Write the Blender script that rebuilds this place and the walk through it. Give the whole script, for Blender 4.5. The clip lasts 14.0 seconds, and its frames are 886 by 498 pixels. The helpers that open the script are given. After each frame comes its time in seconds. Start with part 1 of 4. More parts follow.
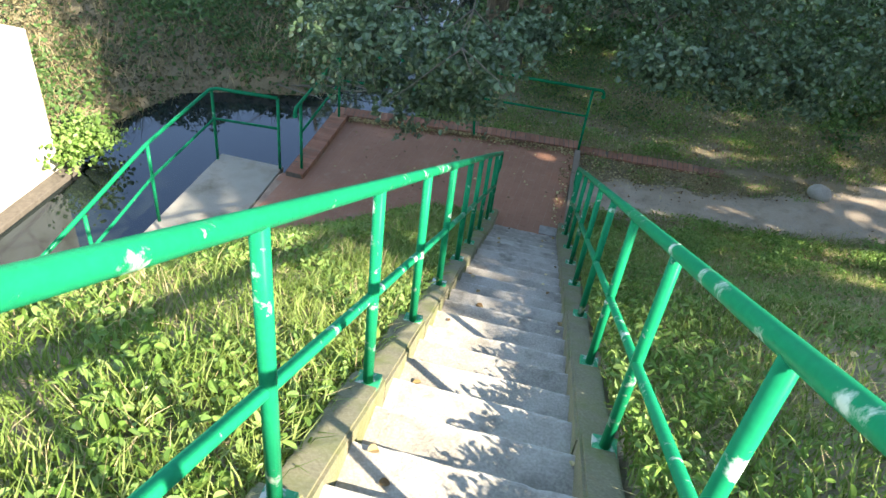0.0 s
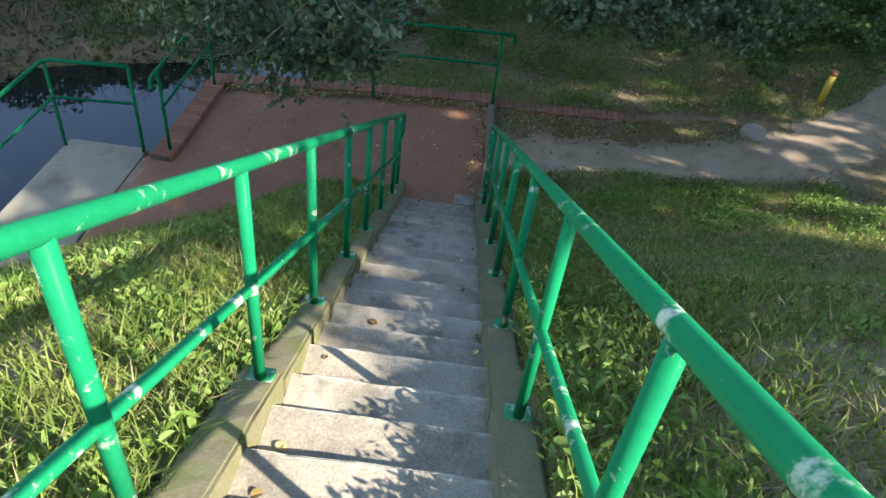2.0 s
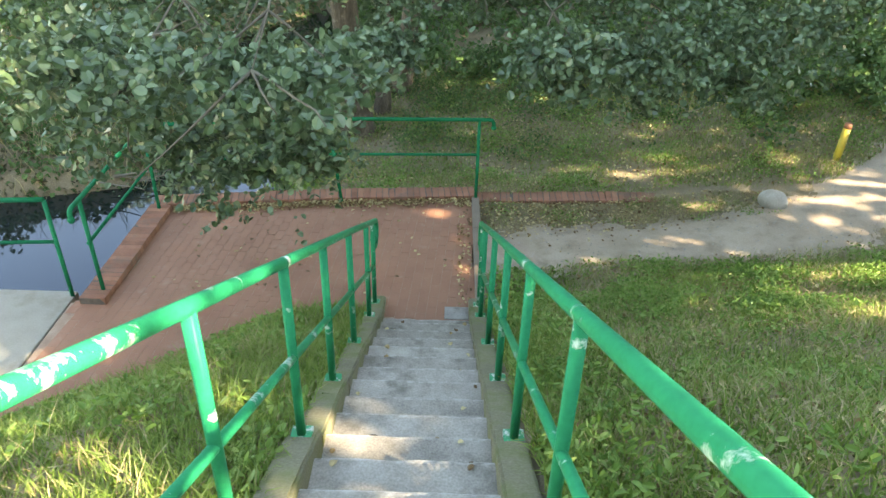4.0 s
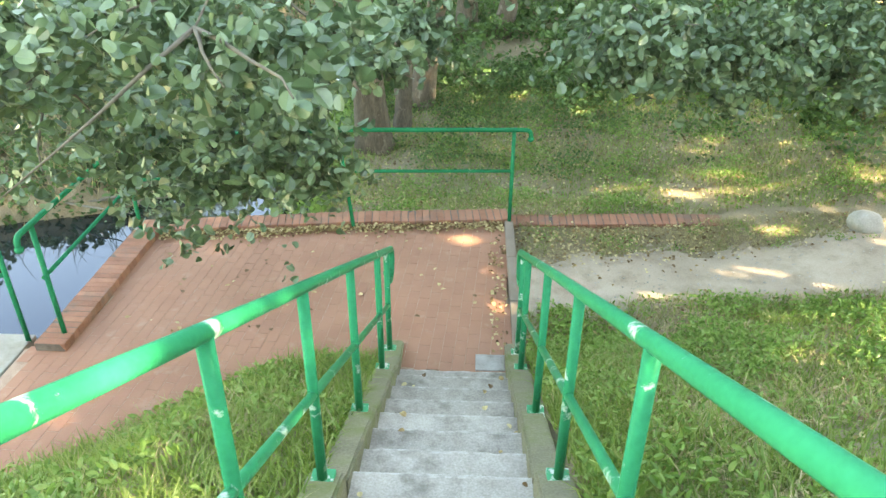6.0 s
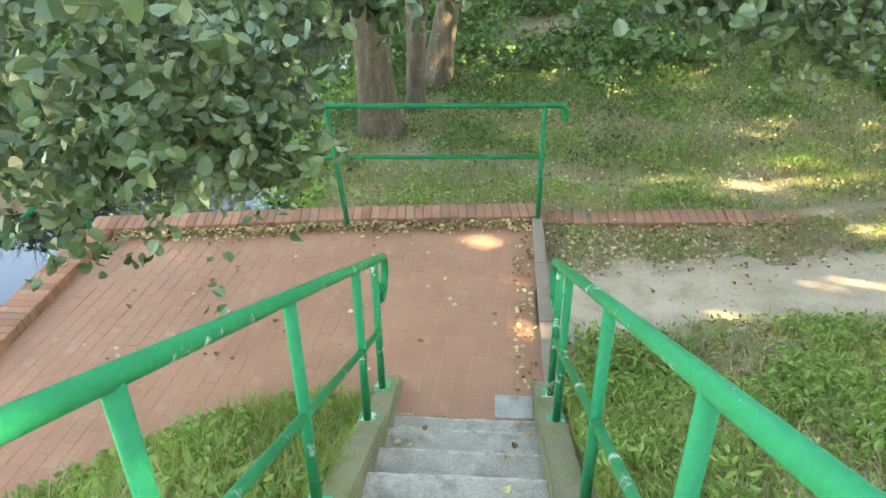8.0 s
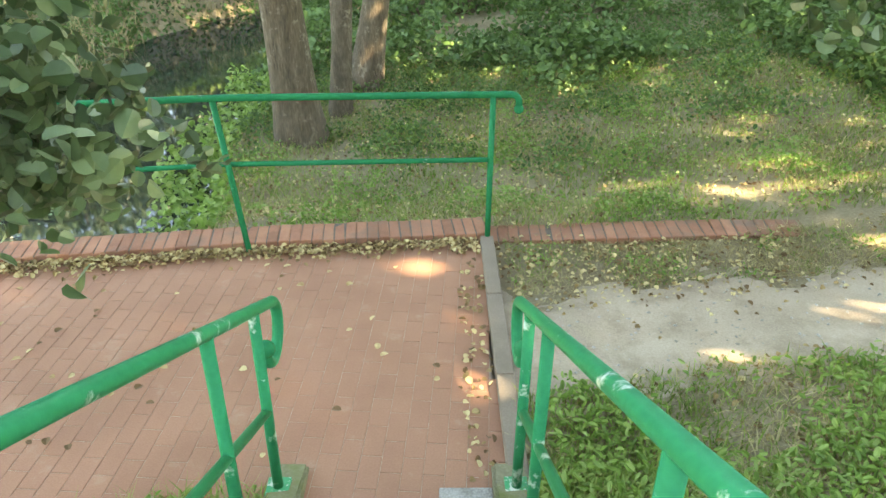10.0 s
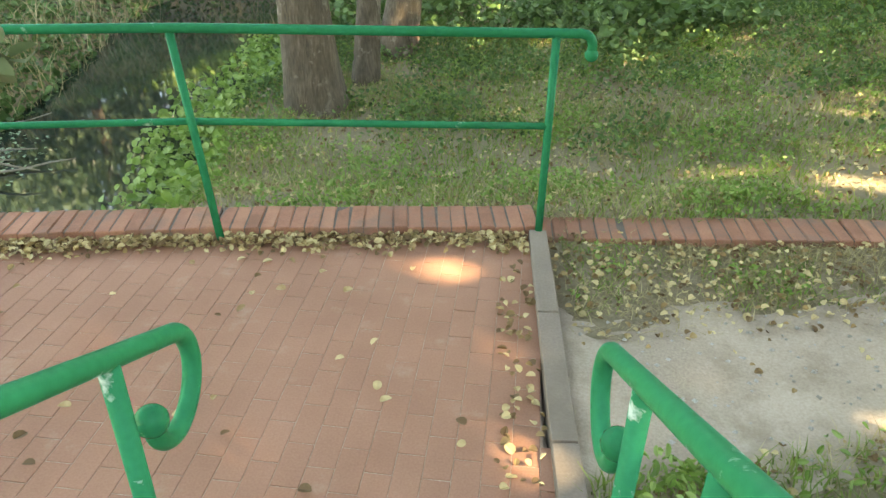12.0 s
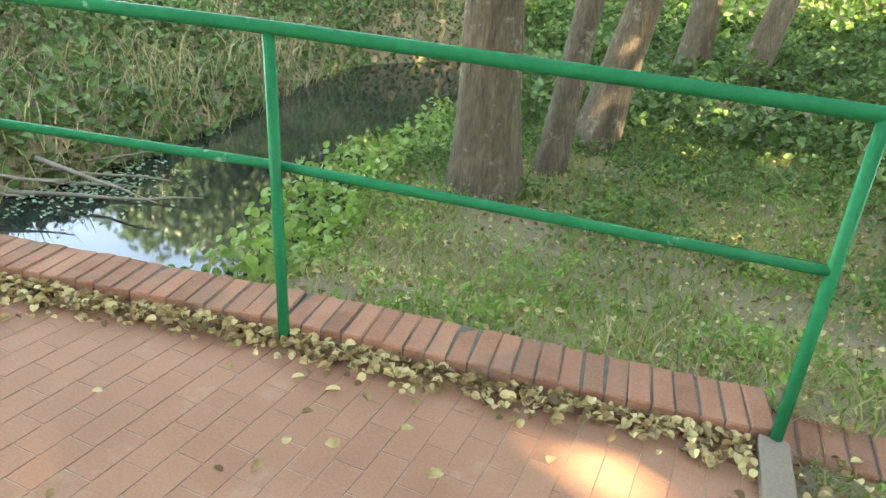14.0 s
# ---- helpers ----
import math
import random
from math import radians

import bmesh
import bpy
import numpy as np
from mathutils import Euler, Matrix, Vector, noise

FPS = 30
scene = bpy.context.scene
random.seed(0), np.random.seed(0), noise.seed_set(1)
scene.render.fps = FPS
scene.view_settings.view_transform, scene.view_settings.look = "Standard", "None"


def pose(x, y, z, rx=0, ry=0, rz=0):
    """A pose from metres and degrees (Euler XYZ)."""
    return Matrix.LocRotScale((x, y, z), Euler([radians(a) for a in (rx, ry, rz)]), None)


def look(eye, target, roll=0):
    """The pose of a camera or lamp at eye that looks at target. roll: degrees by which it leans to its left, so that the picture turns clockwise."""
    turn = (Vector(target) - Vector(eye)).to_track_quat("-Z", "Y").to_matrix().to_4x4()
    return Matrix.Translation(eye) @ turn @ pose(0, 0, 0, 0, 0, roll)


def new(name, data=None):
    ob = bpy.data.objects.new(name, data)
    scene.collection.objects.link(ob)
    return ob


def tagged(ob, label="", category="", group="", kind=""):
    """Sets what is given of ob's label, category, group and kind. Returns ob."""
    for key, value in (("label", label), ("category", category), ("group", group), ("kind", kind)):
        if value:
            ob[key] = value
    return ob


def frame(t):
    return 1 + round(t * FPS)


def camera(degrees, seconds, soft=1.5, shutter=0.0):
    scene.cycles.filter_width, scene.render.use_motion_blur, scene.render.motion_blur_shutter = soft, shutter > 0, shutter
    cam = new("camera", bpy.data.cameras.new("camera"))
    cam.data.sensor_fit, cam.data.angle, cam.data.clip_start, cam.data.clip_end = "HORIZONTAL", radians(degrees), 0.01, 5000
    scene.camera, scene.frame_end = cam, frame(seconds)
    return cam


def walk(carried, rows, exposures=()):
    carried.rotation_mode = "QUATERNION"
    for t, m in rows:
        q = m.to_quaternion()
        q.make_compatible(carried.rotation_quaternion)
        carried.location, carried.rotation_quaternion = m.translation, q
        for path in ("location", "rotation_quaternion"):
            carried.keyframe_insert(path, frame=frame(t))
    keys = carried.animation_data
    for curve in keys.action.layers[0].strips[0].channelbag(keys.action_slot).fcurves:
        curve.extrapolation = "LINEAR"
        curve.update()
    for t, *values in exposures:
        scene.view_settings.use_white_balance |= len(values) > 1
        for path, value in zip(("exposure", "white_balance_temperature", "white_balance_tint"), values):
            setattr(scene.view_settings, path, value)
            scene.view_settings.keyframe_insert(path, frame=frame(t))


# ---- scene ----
cam = camera(63.7, 14.0)
PATH = [
    (0, (0.021, -8.018, 5.477), (-0.2, -6.434, 4.275), 7.7),
    (0.5, (0.116, -7.793, 5.362), (-0.161, -6.183, 4.209), 9.5),
    (1, (0.13, -7.481, 5.252), (0.064, -5.833, 4.122), 9.4),
    (1.5, (0.099, -7.173, 5.072), (0.046, -5.591, 3.85), 11.2),
    (2, (0.138, -6.847, 4.917), (0.131, -5.301, 3.648), 7.5),
    (2.5, (0.138, -6.542, 4.772), (0.231, -4.954, 3.559), 3.5),
    (3, (0.173, -6.217, 4.605), (0.325, -4.615, 3.419), 3.0),
    (3.5, (0.152, -5.935, 4.468), (0.301, -4.266, 3.375), 1.5),
    (4, (0.134, -5.623, 4.316), (0.132, -3.925, 3.26), 1.6),
    (4.2, (0.114, -5.514, 4.248), (0.009, -3.806, 3.213), 2.3),
    (6.3, (0.071, -4.278, 3.583), (0.001, -2.545, 2.588), 0.1),
    (6.5, (0.089, -4.139, 3.51), (-0.014, -2.438, 2.464), 0.8),
    (7, (0.117, -3.839, 3.378), (0.073, -2.154, 2.301), -2.2),
    (7.5, (0.075, -3.518, 3.218), (0.023, -1.82, 2.163), -0.3),
    (7.7, (0.091, -3.399, 3.16), (-0.038, -1.677, 2.151), -0.7),
    (9.8, (0.133, -2.162, 2.532), (0.066, -0.446, 1.507), 1.9),
    (10, (0.136, -2.069, 2.51), (0.161, -0.325, 1.532), 0.5),
    (10.5, (0.102, -1.8, 2.367), (0.193, -0.033, 1.435), -0.4),
    (11, (0.172, -1.524, 2.243), (0.312, 0.246, 1.323), 0.2),
    (11.5, (0.137, -1.248, 2.083), (0.255, 0.544, 1.201), -0.1),
    (12, (0.157, -0.915, 1.895), (0.081, 0.814, 0.894), 1.0),
    (12.5, (0.138, -0.63, 1.752), (0.017, 1.104, 0.763), 2.1),
    (13, (0.14, -0.329, 1.599), (-0.154, 1.415, 0.665), 2.9),
    (13.5, (0.105, -0.018, 1.5), (-0.223, 1.772, 0.669), 4.0),
    (14, (0.033, 0.355, 1.405), (-0.527, 2.107, 0.618), 6.0),
]

EXPOSURES = [(0, 2.2, 7700, 9), (0.8, 1.57, 7600, 9), (1.5, 1.64, 7600, 9), (2.5, 1.77, 8100, 8), (3.2, 2.3, 9000, 9), (4.2, 3.35, 10100, 9), (6.5, 4.03, 11300, 8), (7.5, 3.93, 11500, 8), (10, 3.97, 12000, 8), (11.5, 3.9, 12200, 9), (12.5, 3.67, 12200, 10), (14, 4.0, 12000, 9)]
walk(cam, [(t, look(eye, target, roll)) for t, eye, target, roll in PATH], EXPOSURES)

# ---- light ----
SUN_WAY = Vector((1.0, -0.65, 0.79)).normalized()     # from the place to the sun
world = bpy.data.worlds.new("sky")
scene.world = world
world.use_nodes = True
wt = world.node_tree
sky = wt.nodes.new("ShaderNodeTexSky")
sky.sky_type = "NISHITA"
sky.sun_disc = False
sky.dust_density, sky.ozone_density = 0.2, 2.2
sky.sun_elevation = math.asin(SUN_WAY.z)
sky.sun_rotation = math.atan2(SUN_WAY.x, SUN_WAY.y)
wt.nodes["Background"].inputs["Strength"].default_value = 0.15
wt.links.new(sky.outputs[0], wt.nodes["Background"].inputs["Color"])
sun = new("sun", bpy.data.lights.new("sun", "SUN"))
sun.data.energy, sun.data.angle, sun.data.color = 5.0, radians(0.55), (1.0, 0.965, 0.90)
sun.matrix_world = look((30, -18, 22), (30 - SUN_WAY.x, -18 - SUN_WAY.y, 22 - SUN_WAY.z))


# ---- materials ----
def material(name, colours, scale=8.0, fine=60.0, rough=0.8, bump=0.3, dist=0.01, island=0.0, obrand=0.0, translucent=0.0, spec=0.4, stain=None, stain_scale=1.2, stain_at=(0.5, 0.7), stretch=1.0):
    """A principled surface: a ramp of colours over coarse and fine noise, an optional second stain colour, bump."""
    m = bpy.data.materials.new(name)
    m.use_nodes = True
    nt = m.node_tree
    n, l = nt.nodes, nt.links
    p = n["Principled BSDF"]
    tc = n.new("ShaderNodeNewGeometry")
    a = n.new("ShaderNodeTexNoise"); a.inputs["Scale"].default_value = scale; a.inputs["Detail"].default_value = 6
    b = n.new("ShaderNodeTexNoise"); b.inputs["Scale"].default_value = fine; b.inputs["Detail"].default_value = 5
    pos = n.new("ShaderNodeVectorMath"); pos.operation = "MULTIPLY"; pos.inputs[1].default_value = (1, 1, stretch)
    l.new(tc.outputs["Position"], pos.inputs[0])
    for q in (a, b):
        l.new(pos.outputs[0], q.inputs["Vector"])
    mix = n.new("ShaderNodeMath"); mix.operation = "MULTIPLY_ADD"
    l.new(b.outputs[0], mix.inputs[0]); mix.inputs[1].default_value = 0.5
    half = n.new("ShaderNodeMath"); half.operation = "MULTIPLY"; half.inputs[1].default_value = 0.5
    l.new(a.outputs[0], half.inputs[0]); l.new(half.outputs[0], mix.inputs[2])
    value = mix.outputs[0]
    if island or obrand:
        src = n.new("ShaderNodeObjectInfo").outputs["Random"] if obrand else tc.outputs["Random Per Island"]
        amt = obrand or island
        s = n.new("ShaderNodeMath"); s.operation = "MULTIPLY_ADD"
        l.new(src, s.inputs[0]); s.inputs[1].default_value = amt
        off = n.new("ShaderNodeMath"); off.operation = "SUBTRACT"; off.inputs[1].default_value = amt / 2
        l.new(value, off.inputs[0]); l.new(off.outputs[0], s.inputs[2])
        value = s.outputs[0]
    r = n.new("ShaderNodeValToRGB")
    els = r.color_ramp.elements
    k = len(colours)
    for i, c in enumerate(colours):
        at = 0.3 + 0.4 * i / max(1, k - 1)
        e = els[i] if i < 2 else els.new(at)
        e.position = at
        e.color = (*c, 1)
    l.new(value, r.inputs[0])
    col = r.outputs[0]
    if stain:
        sn = n.new("ShaderNodeTexNoise"); sn.inputs["Scale"].default_value = stain_scale; sn.inputs["Detail"].default_value = 8; sn.inputs["Roughness"].default_value = 0.65
        l.new(tc.outputs["Position"], sn.inputs["Vector"])
        sr = n.new("ShaderNodeMapRange"); sr.inputs[1].default_value, sr.inputs[2].default_value = stain_at
        l.new(sn.outputs[0], sr.inputs[0])
        mx = n.new("ShaderNodeMix"); mx.data_type = "RGBA"
        l.new(sr.outputs[0], mx.inputs[0]); l.new(col, mx.inputs[6]); mx.inputs[7].default_value = (*stain, 1)
        col = mx.outputs[2]
    l.new(col, p.inputs["Base Color"])
    p.inputs["Roughness"].default_value = rough
    p.inputs["Specular IOR Level"].default_value = spec
    if bump:
        bp = n.new("ShaderNodeBump"); bp.inputs["Strength"].default_value = bump; bp.inputs["Distance"].default_value = dist
        l.new(mix.outputs[0], bp.inputs["Height"]); l.new(bp.outputs[0], p.inputs["Normal"])
    if translucent:
        tr = n.new("ShaderNodeBsdfTranslucent"); l.new(col, tr.inputs[0])
        ms = n.new("ShaderNodeMixShader"); ms.inputs[0].default_value = translucent
        l.new(p.outputs[0], ms.inputs[1]); l.new(tr.outputs[0], ms.inputs[2])
        l.new(ms.outputs[0], n["Material Output"].inputs[0])
    return m


M = dict(
    paint=material("green_paint", [(0.0, 0.178, 0.080), (0.0, 0.235, 0.108)], 3, 40, 0.34, 0.15, 0.002, spec=0.03, stain=(0.46, 0.56, 0.49), stain_scale=7.0, stain_at=(0.595, 0.67)),
    paint2=material("green_paint_sound", [(0.0, 0.148, 0.066), (0.0, 0.195, 0.088)], 3, 40, 0.20, 0.1, 0.002, spec=0.045, stain=(0.25, 0.45, 0.33), stain_scale=9.0, stain_at=(0.64, 0.72)),
    concrete=material("concrete", [(0.20, 0.19, 0.175), (0.34, 0.325, 0.30), (0.46, 0.44, 0.41)], 5, 90, 0.9, 0.6, 0.010, obrand=0.16, stain=(0.12, 0.11, 0.085), stain_scale=4.0, stain_at=(0.52, 0.76)),
    step=material("step_concrete", [(0.188, 0.168, 0.141), (0.308, 0.278, 0.238), (0.43, 0.395, 0.345)], 5, 90, 0.9, 0.6, 0.010, obrand=0.14, stain=(0.11, 0.10, 0.08), stain_scale=4.5, stain_at=(0.50, 0.74)),
    worn=material("worn_green_paint", [(0.0, 0.22, 0.09), (0.01, 0.30, 0.14)], 6, 60, 0.6, 0.4, 0.003, stain=(0.50, 0.52, 0.46), stain_scale=22.0, stain_at=(0.52, 0.60)),
    string=material("mossy_concrete", [(0.12, 0.110, 0.070), (0.19, 0.175, 0.115), (0.28, 0.258, 0.185)], 4, 80, 0.92, 0.5, 0.008, stain=(0.12, 0.135, 0.045), stain_scale=4.0, stain_at=(0.45, 0.68)),
    slab=material("slab_concrete", [(0.25, 0.235, 0.20), (0.36, 0.34, 0.29)], 4, 70, 0.9, 0.3, 0.006, stain=(0.17, 0.15, 0.11), stain_scale=2.0),
    paver=material("red_paver", [(0.245, 0.117, 0.074), (0.31, 0.150, 0.096), (0.37, 0.187, 0.122)], 2.5, 120, 0.85, 0.3, 0.003, obrand=0.08, stain=(0.36, 0.245, 0.18), stain_scale=5.0, stain_at=(0.58, 0.8)),
    kerbstone=material("kerb_concrete", [(0.15, 0.118, 0.09), (0.235, 0.188, 0.15)], 5, 90, 0.9, 0.4, 0.006, stain=(0.15, 0.12, 0.09), stain_scale=3.0),
    sand=material("joint_sand", [(0.20, 0.118, 0.083), (0.34, 0.235, 0.17), (0.50, 0.40, 0.32)], 7, 200, 0.95, 0.3, 0.003),
    brick=material("kerb_brick", [(0.20, 0.086, 0.052), (0.29, 0.125, 0.078), (0.37, 0.170, 0.105)], 8, 110, 0.88, 0.5, 0.005, obrand=0.25, stain=(0.16, 0.10, 0.075), stain_scale=4.0),
    mortar=material("mortar", [(0.06, 0.05, 0.04), (0.14, 0.12, 0.10)], 20, 150, 0.95, 0.4, 0.005),
    soil=material("soil", [(0.13, 0.102, 0.060), (0.235, 0.190, 0.122), (0.345, 0.285, 0.195)], 3, 60, 0.95, 0.8, 0.03, stain=(0.16, 0.130, 0.075), stain_scale=3.0, stain_at=(0.45, 0.65)),
    dirt=material("path_dirt", [(0.255, 0.198, 0.147), (0.345, 0.277, 0.212), (0.43, 0.357, 0.282)], 2.5, 90, 0.95, 0.5, 0.012, stain=(0.21, 0.165, 0.115), stain_scale=4.5, stain_at=(0.50, 0.76)),
    grass=material("grass_blade", [(0.090, 0.160, 0.030), (0.175, 0.262, 0.052), (0.275, 0.33, 0.11)], 1.2, 12, 0.55, 0, island=0.35, translucent=0.42),
    straw=material("dry_grass", [(0.24, 0.195, 0.095), (0.43, 0.36, 0.20)], 1.5, 12, 0.75, 0, island=0.4, translucent=0.2),
    weed=material("weed_leaf", [(0.092, 0.180, 0.036), (0.165, 0.285, 0.062), (0.26, 0.37, 0.12)], 1.4, 14, 0.5, 0, island=0.4, translucent=0.4),
    nettle=material("nettle_leaf", [(0.040, 0.092, 0.024), (0.076, 0.152, 0.042), (0.12, 0.21, 0.066)], 0.8, 10, 0.55, 0, island=0.4, translucent=0.3),
    leaf=material("alder_leaf", [(0.050, 0.092, 0.042), (0.086, 0.145, 0.068), (0.14, 0.205, 0.105)], 1.5, 20, 0.36, 0, island=0.45, translucent=0.20, spec=0.6),
    scrub=material("dry_scrub", [(0.07, 0.066, 0.035), (0.13, 0.115, 0.06), (0.21, 0.18, 0.10)], 1.0, 10, 0.7, 0, island=0.5, translucent=0.2),
    litter=material("fallen_leaf", [(0.13, 0.075, 0.032), (0.32, 0.215, 0.095), (0.55, 0.45, 0.24)], 3, 20, 0.7, 0, island=0.6, translucent=0.15),
    bark=material("bark", [(0.042, 0.031, 0.022), (0.092, 0.071, 0.050), (0.16, 0.130, 0.095)], 14, 55, 0.95, 1.0, 0.045, stain=(0.24, 0.21, 0.165), stain_scale=7.0, stain_at=(0.58, 0.70), stretch=0.22),
    deadwood=material("dead_wood", [(0.12, 0.105, 0.08), (0.24, 0.215, 0.17)], 10, 60, 0.9, 0.4),
    mat=material("water_weed_leaf", [(0.10, 0.17, 0.09), (0.20, 0.29, 0.17)], 3, 20, 0.6, 0, island=0.4, translucent=0.2),
    twig=material("twig", [(0.06, 0.05, 0.035), (0.13, 0.11, 0.08)], 10, 60, 0.9, 0.3),
    stone=material("field_stone", [(0.26, 0.24, 0.21), (0.40, 0.38, 0.34)], 6, 60, 0.9, 0.6, 0.01, stain=(0.15, 0.14, 0.10)),
    wall=material("pale_concrete", [(0.50, 0.47, 0.40), (0.66, 0.63, 0.56)], 2, 60, 0.9, 0.4, 0.01, stain=(0.35, 0.31, 0.22), stain_scale=1.5),
    yellow=material("yellow_paint", [(0.40, 0.30, 0.035), (0.52, 0.39, 0.06)], 6, 40, 0.5, 0.2, 0.003),
    red=material("red_paint", [(0.26, 0.10, 0.05), (0.36, 0.15, 0.08)], 6, 40, 0.5, 0.2, 0.003),
)
# the steps' front edges are worn pale
st = M["step"].node_tree
tex = st.nodes.new("ShaderNodeTexCoord")
sep = st.nodes.new("ShaderNodeSeparateXYZ")
st.links.new(tex.outputs["Object"], sep.inputs[0])
rag = st.nodes.new("ShaderNodeTexNoise"); rag.inputs["Scale"].default_value = 14; rag.inputs["Detail"].default_value = 6
add = st.nodes.new("ShaderNodeMath"); add.operation = "MULTIPLY_ADD"; add.inputs[1].default_value = 0.09
st.links.new(rag.outputs[0], add.inputs[0]); st.links.new(sep.outputs["Y"], add.inputs[2])
edge = st.nodes.new("ShaderNodeMapRange"); edge.inputs[1].default_value, edge.inputs[2].default_value, edge.inputs[4].default_value = 0.015, 0.055, 0.75
st.links.new(add.outputs[0], edge.inputs[0])
wear = st.nodes.new("ShaderNodeMix"); wear.data_type = "RGBA"; wear.inputs[7].default_value = (0.58, 0.555, 0.505, 1)
sp = st.nodes["Principled BSDF"]
was = sp.inputs["Base Color"].links[0].from_socket
st.links.new(edge.outputs[0], wear.inputs[0]); st.links.new(was, wear.inputs[6]); st.links.new(wear.outputs[2], sp.inputs["Base Color"])
water = bpy.data.materials.new("creek_water")
water.use_nodes = True
wn, wl = water.node_tree.nodes, water.node_tree.links
wp = wn["Principled BSDF"]
wp.inputs["Base Color"].default_value = (0.012, 0.018, 0.016, 1)
wp.inputs["Roughness"].default_value = 0.04
wp.inputs["IOR"].default_value = 1.36
# raised specular and blue tint: sky colour put into the reflection
wp.inputs["Specular IOR Level"].default_value = 1.0
wp.inputs["Specular Tint"].default_value = (0.50, 0.64, 1.0, 1)
ww = wn.new("ShaderNodeTexNoise"); ww.inputs["Scale"].default_value = 3.0; ww.inputs["Detail"].default_value = 3
wb = wn.new("ShaderNodeBump"); wb.inputs["Strength"].default_value = 0.12; wb.inputs["Distance"].default_value = 0.02
wl.new(ww.outputs[0], wb.inputs["Height"]); wl.new(wb.outputs[0], wp.inputs["Normal"])
M["water"] = water


# ---- mesh helpers ----
def part(name, bm, mat, parent=None, label=""):
    """Links a bmesh as one mesh object, under its thing where one is given."""
    me = bpy.data.meshes.new(name)
    bm.to_mesh(me)
    bm.free()
    me.materials.append(M[mat])
    ob = new(name, me)
    if parent:
        ob.parent = parent
    if label:
        ob["label"] = label
    return ob


def thing(name, at, label, category, group="", kind=""):
    ob = new(name)
    ob.location = at
    return tagged(ob, label, category, group, kind)


def raw(name, verts, faces, mat, parent=None, smooth=False):
    """Links a mesh from numpy arrays; all faces have the same number of corners."""
    verts, faces = np.asarray(verts, np.float32), np.asarray(faces, np.int32)
    me = bpy.data.meshes.new(name)
    me.vertices.add(len(verts)); me.vertices.foreach_set("co", verts.ravel())
    k = faces.shape[1]
    me.loops.add(faces.size); me.loops.foreach_set("vertex_index", faces.ravel())
    me.polygons.add(len(faces)); me.polygons.foreach_set("loop_start", np.arange(0, faces.size, k, dtype=np.int32))
    me.update(calc_edges=True)
    me.polygons.foreach_set("use_smooth", np.full(len(faces), smooth))
    me.materials.append(M[mat])
    ob = new(name, me)
    if parent:
        ob.parent = parent
    return ob


def tube(bm, pts, r, seg=12, r2=None, jitter=0.0):
    """A round bar along a line of points, capped; r to r2 along it."""
    pts = [Vector(p) for p in pts]
    rings = []
    up = Vector((0.13, 0.31, 0.94)).normalized()
    n = len(pts)
    for i, p in enumerate(pts):
        d = (pts[min(i + 1, n - 1)] - pts[max(i - 1, 0)]).normalized()
        a = up - d * up.dot(d)
        if a.length < 0.1:
            a = Vector((1, 0, 0)) - d * d.x
        a.normalize()
        up = a
        b = d.cross(a)
        rr = r if r2 is None else r + (r2 - r) * i / max(1, n - 1)
        rings.append([bm.verts.new(p + (a * math.cos(2 * math.pi * k / seg) + b * math.sin(2 * math.pi * k / seg)) * rr * (1 + jitter * random.uniform(-1, 1))) for k in range(seg)])
    for q, s in zip(rings, rings[1:]):
        for k in range(seg):
            f = bm.faces.new((q[k], q[(k + 1) % seg], s[(k + 1) % seg], s[k]))
            f.smooth = True
    bm.faces.new(rings[0][::-1]); bm.faces.new(rings[-1])
    return bm


def box(bm, x0, x1, y0, y1, z0, z1, bevel=0.0, jitter=0.0, m=None):
    vs = [bm.verts.new((x, y, z)) for x in (x0, x1) for y in (y0, y1) for z in (z0, z1)]
    fs = [bm.faces.new([vs[i] for i in q]) for q in ((0, 1, 3, 2), (4, 6, 7, 5), (0, 4, 5, 1), (2, 3, 7, 6), (0, 2, 6, 4), (1, 5, 7, 3))]
    if bevel:
        es = list({e for f in fs for e in f.edges})
        out = bmesh.ops.bevel(bm, geom=es, offset=bevel, segments=2, affect="EDGES", profile=0.6)
        vs = list({v for f in out["faces"] for v in f.verts} | {v for v in vs if v.is_valid})
    for v in vs:
        if jitter:
            v.co += Vector([random.uniform(-jitter, jitter) for _ in range(3)])
        if m:
            v.co = m @ v.co
    return bm


def sphere(bm, c, r, seg=14):
    bmesh.ops.create_uvsphere(bm, u_segments=seg, v_segments=seg // 2 + 1, radius=r, matrix=Matrix.Translation(c))
    for f in bm.faces:
        f.smooth = True
    return bm


# ---- ground ----
RNG = np.random.default_rng(7)
WATER_Z = -0.55


def soft(a, lo, hi):
    t = np.clip((a - lo) / (hi - lo), 0, 1)
    return t * t * (3 - 2 * t)


def west_shore(y):
    return np.interp(y, (-30, -4, 0.9, 1.9, 2.8, 3.3, 3.7, 4.8, 5.9, 7.0, 8.2, 10.3, 11.3, 12.4, 13.4, 15, 60), (-7.4, -7.0, -6.8, -6.6, -6.3, -5.3, -4.1, -4.0, -4.1, -4.35, -4.55, -4.95, -4.85, -4.35, -3.8, -3.0, -3.0))


def east_shore(y):
    return np.interp(y, (-30, -3.0, 0.2, 0.35, 2.4, 2.7, 3.8, 5.0, 5.9, 6.8, 9.0, 11.5, 13.2, 15, 60), (-4.4, -4.5, -4.5, -3.5, -3.4, -2.05, -2.2, -2.55, -2.6, -2.4, -2.7, -2.8, -3.0, -3.6, -3.6))


